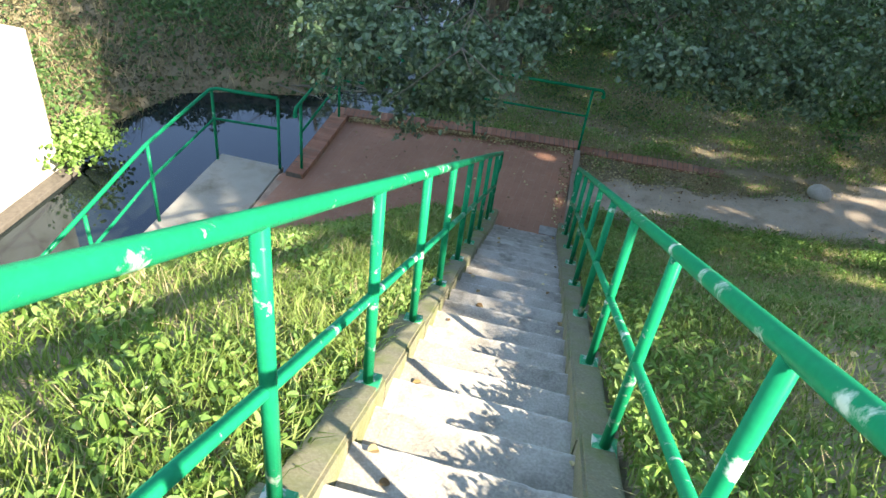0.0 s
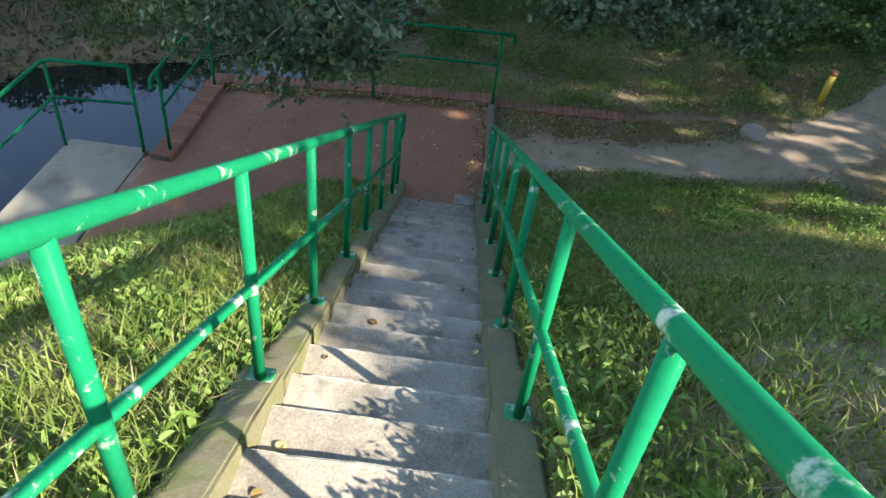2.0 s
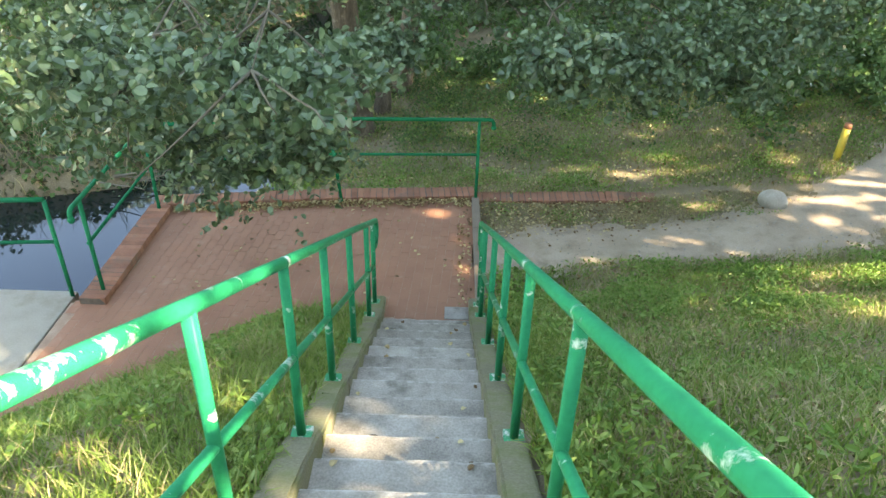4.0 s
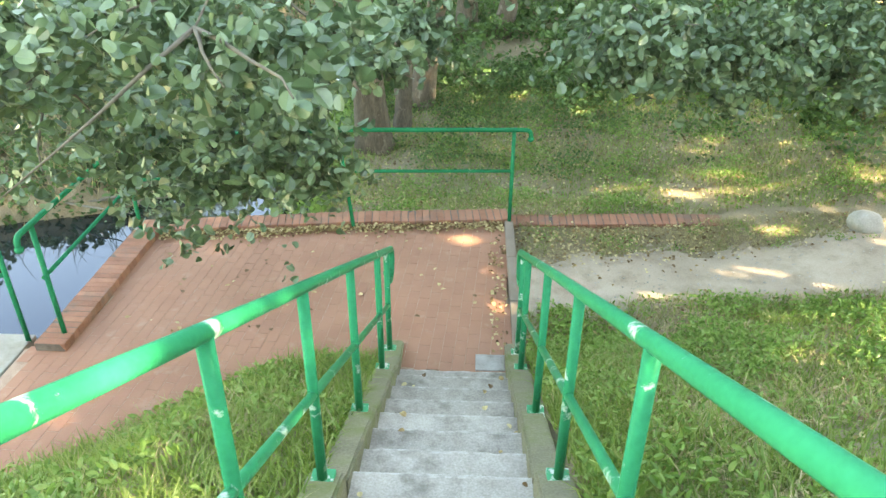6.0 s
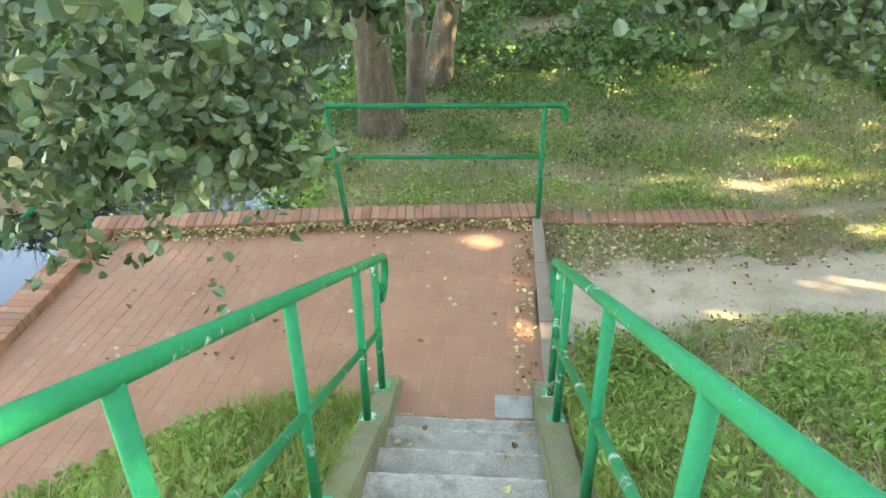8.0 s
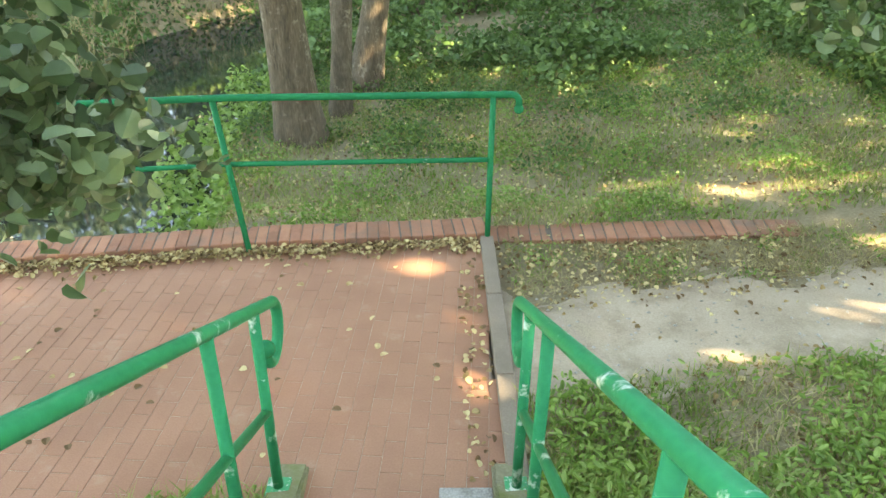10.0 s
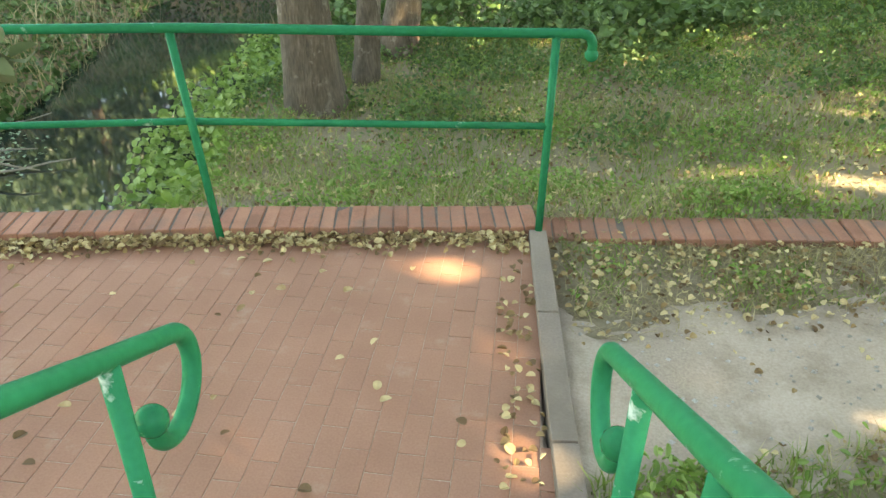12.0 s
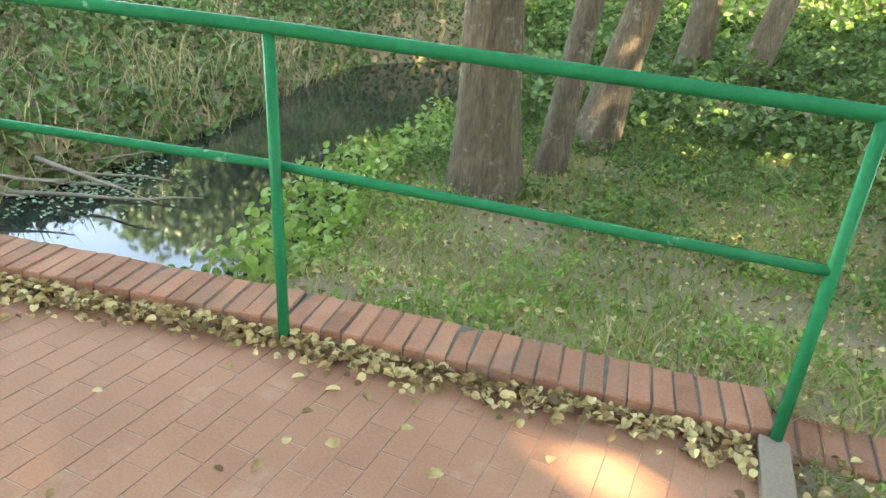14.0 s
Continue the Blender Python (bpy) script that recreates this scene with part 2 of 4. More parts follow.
def path_level(x):
    return -0.025 + 0.09 * np.clip(x - 1.5, 0, 2.5) + 0.09 * np.clip(x - 4, 0, 8)


def ground_z(x, y):
    """The height of the natural ground."""
    x, y = np.asarray(x, float), np.asarray(y, float)
    stair = -0.511 * y + 0.03
    d = (x + 1.0) * 0.614 - (y - 0.2) * 0.789
    left = np.minimum(stair, 0.72 * d + 0.03)
    u = np.clip(0.9 - y, 0, None)
    right = path_level(x) + 0.30 * np.minimum(u, 4.6) + 0.045 * np.minimum(u, 4.6) ** 2 + 0.56 * np.clip(u - 4.6, 0, None)
    w = soft(x, 0.6, 1.9)
    hill = np.where(x < 0.5, left, (stair + 0.07) * (1 - w) + right * w)
    hill = np.minimum(hill, 5.15 + 0.02 * (x - 1))
    low = np.where(x < 0.55, -0.09, path_level(x))
    z = np.maximum(hill, low)
    far = -0.42 + 0.02 * np.clip(x + 1.5, 0, 5.7) ** 2 + 0.10 * np.clip(x - 4.2, 0, 12) + 0.05 * np.clip(y - 9, 0, 4) + 0.12 * np.clip(y - 13, 0, 12)
    z = z + (far - z) * soft(y, 2.75, 4.2)
    e, wst = east_shore(y), west_shore(y)
    z = z + (-1.05 - z) * soft(e + 0.55 - x, 0.0, 0.75) * (y > 2.62) + (-1.05 - z) * (x < e) * (y <= 2.62)
    near = soft(y, 9.0, 13.0)
    bank = np.minimum(-1.0 + (0.72 + 0.43 * near) * soft(wst - x, -0.35, 0.75) + (0.15 + 0.20 * near) * np.clip(wst - x - 0.5, 0, 5) + 0.1 * np.clip(wst - x - 5.5, 0, 8), 2.4)
    z = np.where(x < wst + 0.35, np.maximum(z, bank), z)
    sink = soft(0.57 - np.abs(x), 0, 0.07) * (y < 0.3) * 0.4
    wob = 0.02 * np.sin(3.1 * x + 1.3 * y) + 0.015 * np.sin(5.3 * y - 2.2 * x + 1)
    return z - sink + wob * soft(np.abs(x), 0.6, 1.2) * np.where((y > -0.2) & (y < 2.7) & (x < 0.6), 0, 1)


def spread(lo, hi, step, far):
    core = np.arange(lo, hi + step / 2, step)
    out = [step]
    while sum(out) < far:
        out.append(out[-1] * 1.35)
    tail = np.cumsum(out)
    return np.concatenate((lo - tail[::-1], core, hi + tail))


GX, GY = spread(-11, 11, 0.11, 700), spread(-10, 16, 0.11, 700)
gx, gy = np.meshgrid(GX, GY)
gv = np.stack((gx, gy, ground_z(gx, gy)), -1).reshape(-1, 3)
nx, ny = len(GX), len(GY)
ii = (np.arange(ny - 1)[:, None] * nx + np.arange(nx - 1)).ravel()
tagged(raw("ground", gv, np.stack((ii, ii + 1, ii + nx + 1, ii + nx), -1), "soil", smooth=True), "brown earth slope with sparse grass along a creek", "ground", kind="structure")

# the creek
wy = np.arange(-30, 40, 1.0)
wv = np.array([(x, y, WATER_Z) for y in wy for x in (-60.0, -1.6 if y < 20 else -5.0)])
wi = np.arange(0, len(wv) - 2, 2)
tagged(raw("water", wv, np.stack((wi, wi + 1, wi + 3, wi + 2), -1), "water"), "still dark creek water reflecting sky and trees", "water", kind="structure")


def lump(x, y, f=1.0, s=0.0):
    return np.sin(2.3 * f * x + 1.1 * f * y + s) * np.sin(1.7 * f * y - 0.9 * f * x + 2 * s) + 0.5 * np.sin(5.1 * f * x + s) * np.sin(4.3 * f * y + 3 * s)


def strip(name, line, mat, lift, label, category, step=0.06):
    """A trodden path along a line of (x, y, half width), draped on the ground, with ragged edges."""
    pts = np.array(line, float)
    s = np.concatenate(([0], np.cumsum(np.hypot(*np.diff(pts[:, :2], axis=0).T))))
    t = np.arange(0, s[-1], step)
    cx, cy, hw = (np.interp(t, s, pts[:, i]) for i in range(3))
    k = np.ones(17) / 17
    cx, cy = (np.convolve(np.pad(c, 8, mode="edge"), k, "valid") for c in (cx, cy))
    dx, dy = np.gradient(cx), np.gradient(cy)
    n = np.hypot(dx, dy)
    ox, oy = -dy / n, dx / n
    cols = np.linspace(-1.25, 1.25, 45)
    rag = 0.10 * np.sin(2.3 * t) * np.sin(5.1 * t + 1)
    w = (hw + rag)[:, None] * cols
    X, Y = cx[:, None] + ox[:, None] * w, cy[:, None] + oy[:, None] * w
    Z = ground_z(X, Y) + lift - 0.020 * np.abs(cols) ** 3 - 0.05 * (np.abs(cols) > 1.24) + RNG.normal(0, 0.0015 + 0.008 * soft(np.abs(cols), 0.6, 1.0), X.shape) + 0.010 * lump(X, Y, 2.6, 1) * soft(np.abs(cols), 0.5, 0.9)
    V = np.stack((X, Y, Z), -1).reshape(-1, 3)
    m = len(cols)
    i = (np.arange(len(t) - 1)[:, None] * m + np.arange(m - 1)).ravel()
    return tagged(raw(name, V, np.stack((i, i + 1, i + m + 1, i + m), -1), mat, smooth=True), label, category, kind="structure")


PATHLINE = [(0.2, 1.2, 0.62), (1.5, 1.40, 0.50), (2.8, 1.45, 0.52), (4.0, 1.55, 0.60), (5.2, 2.15, 0.62), (6.3, 3.2, 0.45), (7.6, 4.7, 0.38), (8.8, 6.0, 0.36), (10.5, 9.0, 0.36)]
strip("dirt_path", PATHLINE, "dirt", 0.02, "trodden grey dirt footpath winding off through grass", "path")


# ---- stairs ----
RISE, RUN, NOSE = 0.157, 0.307, -0.16
STEPS = 32
STEP_Y = -0.25   # front edge of the lowest step above the landing
stairs = thing("staircase", (0, 0, 0), "worn grey concrete outdoor steps between two strings", "stairs", kind="structure")
variants = []
for k in range(5):
    bm = box(bmesh.new(), -0.442, 0.405, -0.36, 0, -0.34, 0)
    bmesh.ops.subdivide_edges(bm, edges=[e for e in bm.edges if abs(e.verts[0].co.x - e.verts[1].co.x) > 0.1], cuts=16)
    es = [e for e in bm.edges if all(v.co.z > -0.01 and v.co.y > -0.01 for v in e.verts)]
    bmesh.ops.bevel(bm, geom=es, offset=0.016, segments=3, affect="EDGES")
    for v in bm.verts:
        if v.co.y > -0.05 and v.co.z > -0.05:
            c = noise.noise((v.co.x * 6, k * 3.7, 0)) * 0.008 + noise.noise((v.co.x * 22, k * 1.7, 4)) * 0.005
            v.co.y += c
            v.co.z -= abs(c) * 0.6
    me = bpy.data.meshes.new("step")
    bm.to_mesh(me); bm.free()
    me.materials.append(M["step"])
    variants.append(me)
for k in range(-1, STEPS):
    ob = new("step", variants[k % 5])
    ob.parent = stairs
    ob.location = (0.004 * math.sin(k * 2.1), STEP_Y - RUN * k + 0.006 * math.sin(k * 5.3) if k >= 0 else -0.004, RISE * (k + 1) + 0.004 * math.sin(k * 3.3) if k >= 0 else 0.007)


def nose_z(y):
    return RISE - (y - NOSE) * RISE / RUN


def rail_x(side, y):
    return 0.497 if side > 0 else -0.500 - 0.0065 * max(0.0, y + 6.0)


POST_Y = {-1: (-0.36, -1.38, -2.34, -3.21, -4.18, -5.09, -6.02, -6.95, -7.88, -8.80, -9.70), 1: (-0.25, -1.30, -2.24, -3.18, -4.15, -5.12, -6.09, -7.05, -8.00, -8.95, -9.90)}   # stair rail posts, from the bottom up
for side in (-1, 1):
    # each block carries one post near its lower end and lies flatter than the flight
    feet = (0.24,) + POST_Y[side]
    for i, y in enumerate(feet):
        y1 = y + 0.085
        y0 = feet[i + 1] + 0.088 if i + 1 < len(feet) else y - 0.85
        zb = nose_z(y) + 0.035 if i else 0.06
        fall = 0.455 if i else 0.25
        bm = bmesh.new()
        prof = [(y0, zb + fall * (y - y0)), (y1, zb - fall * (y1 - y)), (y1, zb - 0.85), (y0, zb - 0.45)]
        xa, xb = sorted((0.402 if side > 0 else -0.440, side * ((0.560 if side > 0 else 0.595) + 0.007 * math.sin(i * 2.4))))
        rows = [[bm.verts.new((x, a, z)) for a, z in prof] for x in (xa, xb)]
        bm.faces.new(rows[0][::-1]); bm.faces.new(rows[1])
        for a in range(len(prof)):
            b = (a + 1) % len(prof)
            bm.faces.new((rows[0][a], rows[0][b], rows[1][b], rows[1][a]))
        bmesh.ops.recalc_face_normals(bm, faces=bm.faces)
        bmesh.ops.subdivide_edges(bm, edges=[e for e in bm.edges if abs(e.verts[0].co.y - e.verts[1].co.y) > 0.2], cuts=7)
        bmesh.ops.bevel(bm, geom=[e for e in bm.edges if e.calc_face_angle(0) > 0.3 and max(v.co.z for v in e.verts) > zb - 0.3], offset=0.013, segments=2, affect="EDGES")
        for v in bm.verts:
            v.co += Vector((0.004 * noise.noise(v.co * 9 + Vector((3, 1, 0))), 0, 0.007 * noise.noise(v.co * 7) - 0.010 * abs(noise.noise(v.co * 19))))
        part("string_block", bm, "string", stairs, "mossy tan concrete kerb block")
part("sill_block", box(bmesh.new(), 0.16, 0.40, 0.0, 0.20, -0.3, 0.012, 0.008), "concrete", stairs)



def scroll(y, z):
    """The curl at a stair rail's lower end, in the rail's plane: from the rail forward, down and back."""
    pts = []
    c = Vector((0, y - 0.062, z - 0.121))
    for a in range(58, -187, -10):
        r = 0.137 if a > 0 else 0.137 - 0.030 * (-a) / 180
        pts.append(c + Vector((0, 1.0 * r * math.cos(radians(a)), r * math.sin(radians(a)))))
    return pts


for side in (-1, 1):
    rx = lambda y: rail_x(side, y)
    rail = thing("stair_railing", (0, 0, 0), "green painted tubular steel stair railing, paint chipped to pale primer", "railing", "stair railings")
    top = POST_Y[side][-1] - 0.5
    y_end = 0.41
    rz = lambda y: nose_z(y) + 1.010 - 0.008 * float(soft(y, -1.5, 0.3))
    curl = [p + Vector((rx(y_end), 0, 0)) for p in scroll(y_end, rz(y_end))]
    line = [(rx(y), y, rz(y)) for y in np.linspace(top, y_end, 22)] + curl
    part("handrail", tube(bmesh.new(), line, 0.0245, 16), "paint", rail)
    part("ball_end", sphere(bmesh.new(), curl[-1], 0.040), "paint2", rail)
    part("lower_rail", tube(bmesh.new(), [(rx(y), y, nose_z(y) + 0.508) for y in (top, -4.0, 0.14)], 0.0195, 12), "paint", rail)
    for y in POST_Y[side] + (0.14,):
        base = nose_z(y) + 0.014 if y < 0 else 0.06
        part("post", tube(bmesh.new(), [(rx(y), y, base), (rx(y), y, rz(y) - 0.01)], 0.0225, 12), "paint", rail)
        part("base_plate", box(bmesh.new(), rx(y) - 0.050, rx(y) + 0.050, y - 0.050, y + 0.050, base + 0.002, base + 0.030, 0.003), "worn", rail, "flaking green steel plate")


# ---- landing ----
PLATFORM = [(0.44, 0.0), (0.46, 2.50), (-3.2, 2.06), (-3.22, 0.1), (-3.58, 0.1), (-3.56, -2.6), (-3.1, -1.75), (-2.72, -1.35), (-2.23, -0.55), (-1.67, -0.06), (-1.0, 0.2), (-0.6, 0.2), (-0.6, 0.0)]


def inside(px, py, poly):
    hit = np.zeros(np.shape(px), bool)
    for (x0, y0), (x1, y1) in zip(poly, poly[1:] + poly[:1]):
        c = ((y0 > py) != (y1 > py)) & (px < (x1 - x0) * (py - y0) / (y1 - y0 + 1e-12) + x0)
        hit ^= c
    return hit


bm = bmesh.new()
bm.faces.new([bm.verts.new((x, y, -0.0024)) for x, y in PLATFORM])
bmesh.ops.recalc_face_normals(bm, faces=bm.faces)
if list(bm.faces)[0].normal.z < 0:
    bmesh.ops.reverse_faces(bm, faces=bm.faces)
res = bmesh.ops.extrude_face_region(bm, geom=list(bm.faces))
for v in [g for g in res["geom"] if isinstance(g, bmesh.types.BMVert)]:
    v.co.z = -0.7
bmesh.ops.recalc_face_normals(bm, faces=bm.faces)
landing = tagged(part("pavement", bm, "sand"), "red clinker brick landing at the foot of the steps", "paving", kind="structure")

# concrete kerb beam between the landing and the earth path
beam = thing("kerb_beam", (0.52, 1.2, 0), "narrow grey concrete edging kerb beside brick landing", "kerb", kind="structure")
for y0, y1 in ((0.22, 0.95), (0.96, 1.75), (1.76, 2.53)):
    part("kerb_stone", box(bmesh.new(), -0.047, 0.05, y0 - 1.2, y1 - 1.2, -0.25, 0.045, 0.008, 0.002), "kerbstone", beam)

slab = tagged(part("concrete_slab", box(bmesh.new(), -4.55, -3.60, -2.9, 0.30, -1.4, 0.0, 0.015), "slab"), "stained concrete slab platform above the creek", "slab", kind="structure")
part("creek_wall", box(bmesh.new(), -4.62, -4.40, -9.0, -2.905, -1.4, 0.05, 0.015), "slab", None)
tagged(bpy.data.objects["creek_wall"], "low concrete bank wall along the creek", "wall", kind="structure")


# ---- brick kerb ----
def kerb_run(name, pts, z0, z1, label, width=0.26, height=0.055):
    """Bricks on edge, side by side, along a line of inner-edge points; the level runs from z0 to z1."""
    root = thing(name, (0, 0, 0), label, "kerb", kind="structure")
    pts = [Vector((*p, 0)) for p in pts]
    total = sum((b - a).length for a, b in zip(pts, pts[1:]))
    core = bmesh.new()
    gone = 0.0
    out = []
    for a, b in zip(pts, pts[1:]):
        d = b - a
        L = d.length
        n = max(1, round(L / 0.079))
        ang = math.atan2(d.y, d.x)
        for i in range(n):
            s = (i + 0.5) / n
            z = z0 + (z1 - z0) * (gone + L * s) / total
            out.append((a + d * s, ang, z))
        m = Matrix.Translation((a.x, a.y, z0 + (z1 - z0) * gone / total)) @ Matrix.Rotation(ang, 4, "Z") @ Matrix.Rotation(-math.atan2((z1 - z0) * L / total, L), 4, "Y")
        box(core, 0, L, 0.006, width - 0.006, -1.0, height - 0.004, m=m)
        gone += L
    part("mortar_bed", core, "mortar", root)
    return root, out


def brick_mesh(w, l, h, k):
    bm = box(bmesh.new(), -w / 2, w / 2, 0, l, -0.14, h)
    bmesh.ops.bevel(bm, geom=[e for e in bm.edges if max(v.co.z for v in e.verts) > 0 and min(v.co.z for v in e.verts) > -0.1], offset=0.006, segments=1, affect="EDGES")
    for v in bm.verts:
        v.co += Vector([random.uniform(-0.0025, 0.0025) for _ in range(3)])
    me = bpy.data.meshes.new("brick")
    bm.to_mesh(me); bm.free()
    me.materials.append(M["brick"])
    return me


BRICKS = [brick_mesh(0.0755, 0.26, 0.055, k) for k in range(6)]
KERBS = [
    kerb_run("brick_kerb", [(-3.46, 2.07), (-1.22, 2.39), (0.53, 2.55)], 0.0, 0.0, "red brick-on-edge kerb along the landing's creek side"),
    kerb_run("brick_kerb", [(0.535, 2.55), (2.2, 2.50), (3.86, 2.32)], -0.075, 0.10, "low red brick-on-edge kerb running out into grass"),
    kerb_run("brick_kerb", [(-3.22, 0.08), (-3.22, 2.04)], 0.02, 0.02, "red brick-on-edge kerb under the creek railing"),
]


# ---- railings round the landing ----
def flat_rail(label, line, posts, end=None, lean={}, h=1.10, mid=0.64, z=0.0, group="landing railings"):
    root = thing("railing", (*line[0], z), label, "railing", group)
    o = Vector((*line[0], 0))
    loc = lambda p, q: Vector((p[0] - o.x, p[1] - o.y, q))
    pts = []
    for i, p in enumerate(line):
        v = loc(p, h)
        if 0 < i < len(line) - 1:
            a, b = (loc(line[i - 1], h) - v).normalized(), (loc(line[i + 1], h) - v).normalized()
            pts += [v + a * 0.09, v + (a + b) * 0.03, v + b * 0.09]
        else:
            pts.append(v)
    for e in (end or ()):
        d = (pts[-1] - pts[-2]).normalized() if e == 1 else (pts[0] - pts[1]).normalized()
        tip = pts[-1] if e == 1 else pts[0]
        hook = [tip + d * (0.12 + 0.055 * math.sin(radians(a))) + Vector((0, 0, -0.055 * (1 - math.cos(radians(a))))) for a in (0, 25, 50, 75, 90)]
        hook.append(hook[-1] + Vector((0, 0, -0.045)))
        pts = pts + hook if e == 1 else hook[::-1] + pts
        part("ball_end", sphere(bmesh.new(), hook[-1], 0.034), "paint2", root)
    part("handrail", tube(bmesh.new(), pts, 0.0235, 14), "paint2", root)
    part("lower_rail", tube(bmesh.new(), [loc(p, mid) for p in line], 0.018, 12), "paint2", root)
    for p in posts:
        q = lean.get(p, p)
        part("post", tube(bmesh.new(), [loc(p, -0.03), loc(q, h - 0.01)], 0.021, 12), "paint2", root)
    return root


flat_rail("green painted tubular steel railing along the creek side of the landing", [(-3.30, 0.20), (-3.36, 2.08), (-1.27, 2.43), (0.526, 2.53)], [(-3.30, 0.24), (-3.34, 1.95), (-1.165, 2.33), (0.526, 2.53)], end=(0, 1), lean={(-1.165, 2.33): (-1.30, 2.43)})
flat_rail("green painted tubular steel guard railing round the concrete slab", [(-4.22, -3.9), (-4.5, -1.5), (-4.53, 0.14), (-3.62, 0.22)], [(-4.22, -3.85), (-4.30, -2.98), (-4.5, -1.5), (-4.53, 0.14), (-3.62, 0.22)])

# ---- wall across the creek ----
part("retaining_wall", box(bmesh.new(), -7.35, -6.85, -12.0, -0.25, -1.4, 1.62, 0.03), "wall")
tagged(bpy.data.objects["retaining_wall"], "pale sunlit concrete retaining wall beside the creek", "wall", kind="structure")
part("wall_footing", box(bmesh.new(), -6.85, -6.62, -12.0, -0.1, -1.4, -0.47, 0.02), "mortar")
tagged(bpy.data.objects["wall_footing"], "dark damp concrete footing at the waterline", "footing", kind="structure")


# ---- vegetation ----
def blades(name, px, py, pz, h, w, lean, mat, label):
    """Grass: each blade a bent, tapering strip."""
    n = len(px)
    a = RNG.uniform(0, 2 * np.pi, n)
    b = RNG.uniform(0, 2 * np.pi, n)
    H = h * RNG.uniform(0.45, 1.25, n)
    Wd = w * RNG.uniform(0.6, 1.4, n)
    L = lean * H * RNG.uniform(0.3, 1.3, n)
    cx, cy = np.cos(a) * Wd / 2, np.sin(a) * Wd / 2
    lx, ly = np.cos(b) * L, np.sin(b) * L
    base = np.stack((px, py, pz - 0.01), -1)
    off = lambda sx, k, kz: base + np.stack((sx * cx + lx * k, sx * cy + ly * k, H * kz), -1)
    V = np.stack((off(-1, 0, 0), off(1, 0, 0), off(0.8, 0.35, 0.6), off(-0.8, 0.35, 0.6), off(0, 1.0, 0.92)), 1).reshape(-1, 3)
    i = np.arange(n)[:, None] * 5
    F = np.concatenate((i + [0, 1, 2], i + [0, 2, 3], i + [3, 2, 4]), 1).reshape(-1, 3)
    return tagged(raw(name, V, F, mat), label, "grass", kind="stuff")


def leaf_array(c, size, flat, r=RNG, wide=0.78, curl=0.18):
    """Vertices and faces of rounded, folded leaves at the points c. flat: 1 lies level, 0 any way."""
    n = len(c)
    up = r.normal(0, 1, (n, 3)) * (1 - flat) + np.array((0, 0, 1.0)) * flat + r.normal(0, 0.15, (n, 3))
    up /= np.linalg.norm(up, axis=1, keepdims=True)
    t = r.normal(0, 1, (n, 3)); t -= up * (t * up).sum(1, keepdims=True)
    t /= np.linalg.norm(t, axis=1, keepdims=True)
    s = np.cross(up, t)
    S = (size * r.uniform(0.6, 1.25, n))[:, None]
    shape = [(-0.5, 0, 0), (-0.36, 0.25, curl * 0.6), (-0.08, 0.40, curl), (0.22, 0.38, curl), (0.43, 0.20, curl * 0.5), (0.47, 0, 0.02), (0.43, -0.20, curl * 0.5), (0.22, -0.38, curl), (-0.08, -0.40, curl), (-0.36, -0.25, curl * 0.6), (0.0, 0, 0)]
    V = np.stack([c + (t * u + s * v * wide / 0.78 + up * q) * S for u, v, q in shape], 1).reshape(-1, 3)
    i = np.arange(n)[:, None] * 11
    F = np.concatenate([i + [10, (a + 1) % 10, a] for a in range(10)], 1).reshape(-1, 3)
    return V, F


def leaves(name, c, size, mat, label="", category="", flat=0.4, parent=None, **k):
    V, F = leaf_array(np.asarray(c), size, flat, **k)
    ob = raw(name, V, F, mat, parent)
    return tagged(ob, label, category, kind="stuff")


def scatter(n, x0, x1, y0, y1, keep):
    x, y = RNG.uniform(x0, x1, n), RNG.uniform(y0, y1, n)
    k = keep(x, y)
    return x[k], y[k]


def near_path(x, y, extra=0.0):
    p = np.array(PATHLINE)
    d = np.full(np.shape(x), 9.0)
    for (ax, ay, aw), (bx, by, bw) in zip(p, p[1:]):
        t = np.clip(((x - ax) * (bx - ax) + (y - ay) * (by - ay)) / ((bx - ax) ** 2 + (by - ay) ** 2), 0, 1)
        d = np.minimum(d, np.hypot(x - ax - t * (bx - ax), y - ay - t * (by - ay)) - (aw + t * (bw - aw)))
    return d < extra


def on_left(x, y):
    return (x < -0.575) & ~inside(x, y, PLATFORM) & (x > np.where(y < -2.9, -4.4, -3.5)) & (y < 0.2) & (0.614 * (x + 1) - 0.789 * (y - 0.2) > 0.05)


def on_right(x, y):
    return (x > 0.56) & (y < 1.2) & ~near_path(x, y, -0.16) & (RNG.random(len(x)) < np.clip(1.1 - 0.09 * (x - 0.6), 0.25, 1))


def on_far(x, y):
    return (y > 2.72) & (x > east_shore(y) + 0.12) & ~near_path(x, y, -0.1)


x, y = scatter(74000, -4.6, -0.56, -11.0, 0.3, on_left)
blades("grass", x, y, ground_z(x, y), 0.13, 0.008, 0.9, "grass", "short green meadow grass on the slope beside the steps")
x, y = scatter(35000, -4.6, -0.56, -11.0, 0.3, lambda x, y: on_left(x, y) & (lump(x, y, 1.3, 1) > -0.1))
leaves("weeds", np.stack((x, y, ground_z(x, y) + RNG.uniform(0.01, 0.13, len(x))), -1), 0.052, "weed", "low broad-leaved weeds among the grass", "weeds", 0.2, wide=0.5)
x, y = scatter(9500, -4.6, -0.56, -11.0, 0.3, lambda x, y: on_left(x, y) & (lump(x, y, 1.0, 3) > 0.2))
blades("dry_grass", x, y, ground_z(x, y), 0.12, 0.006, 1.3, "straw", "dry straw-coloured grass tufts")
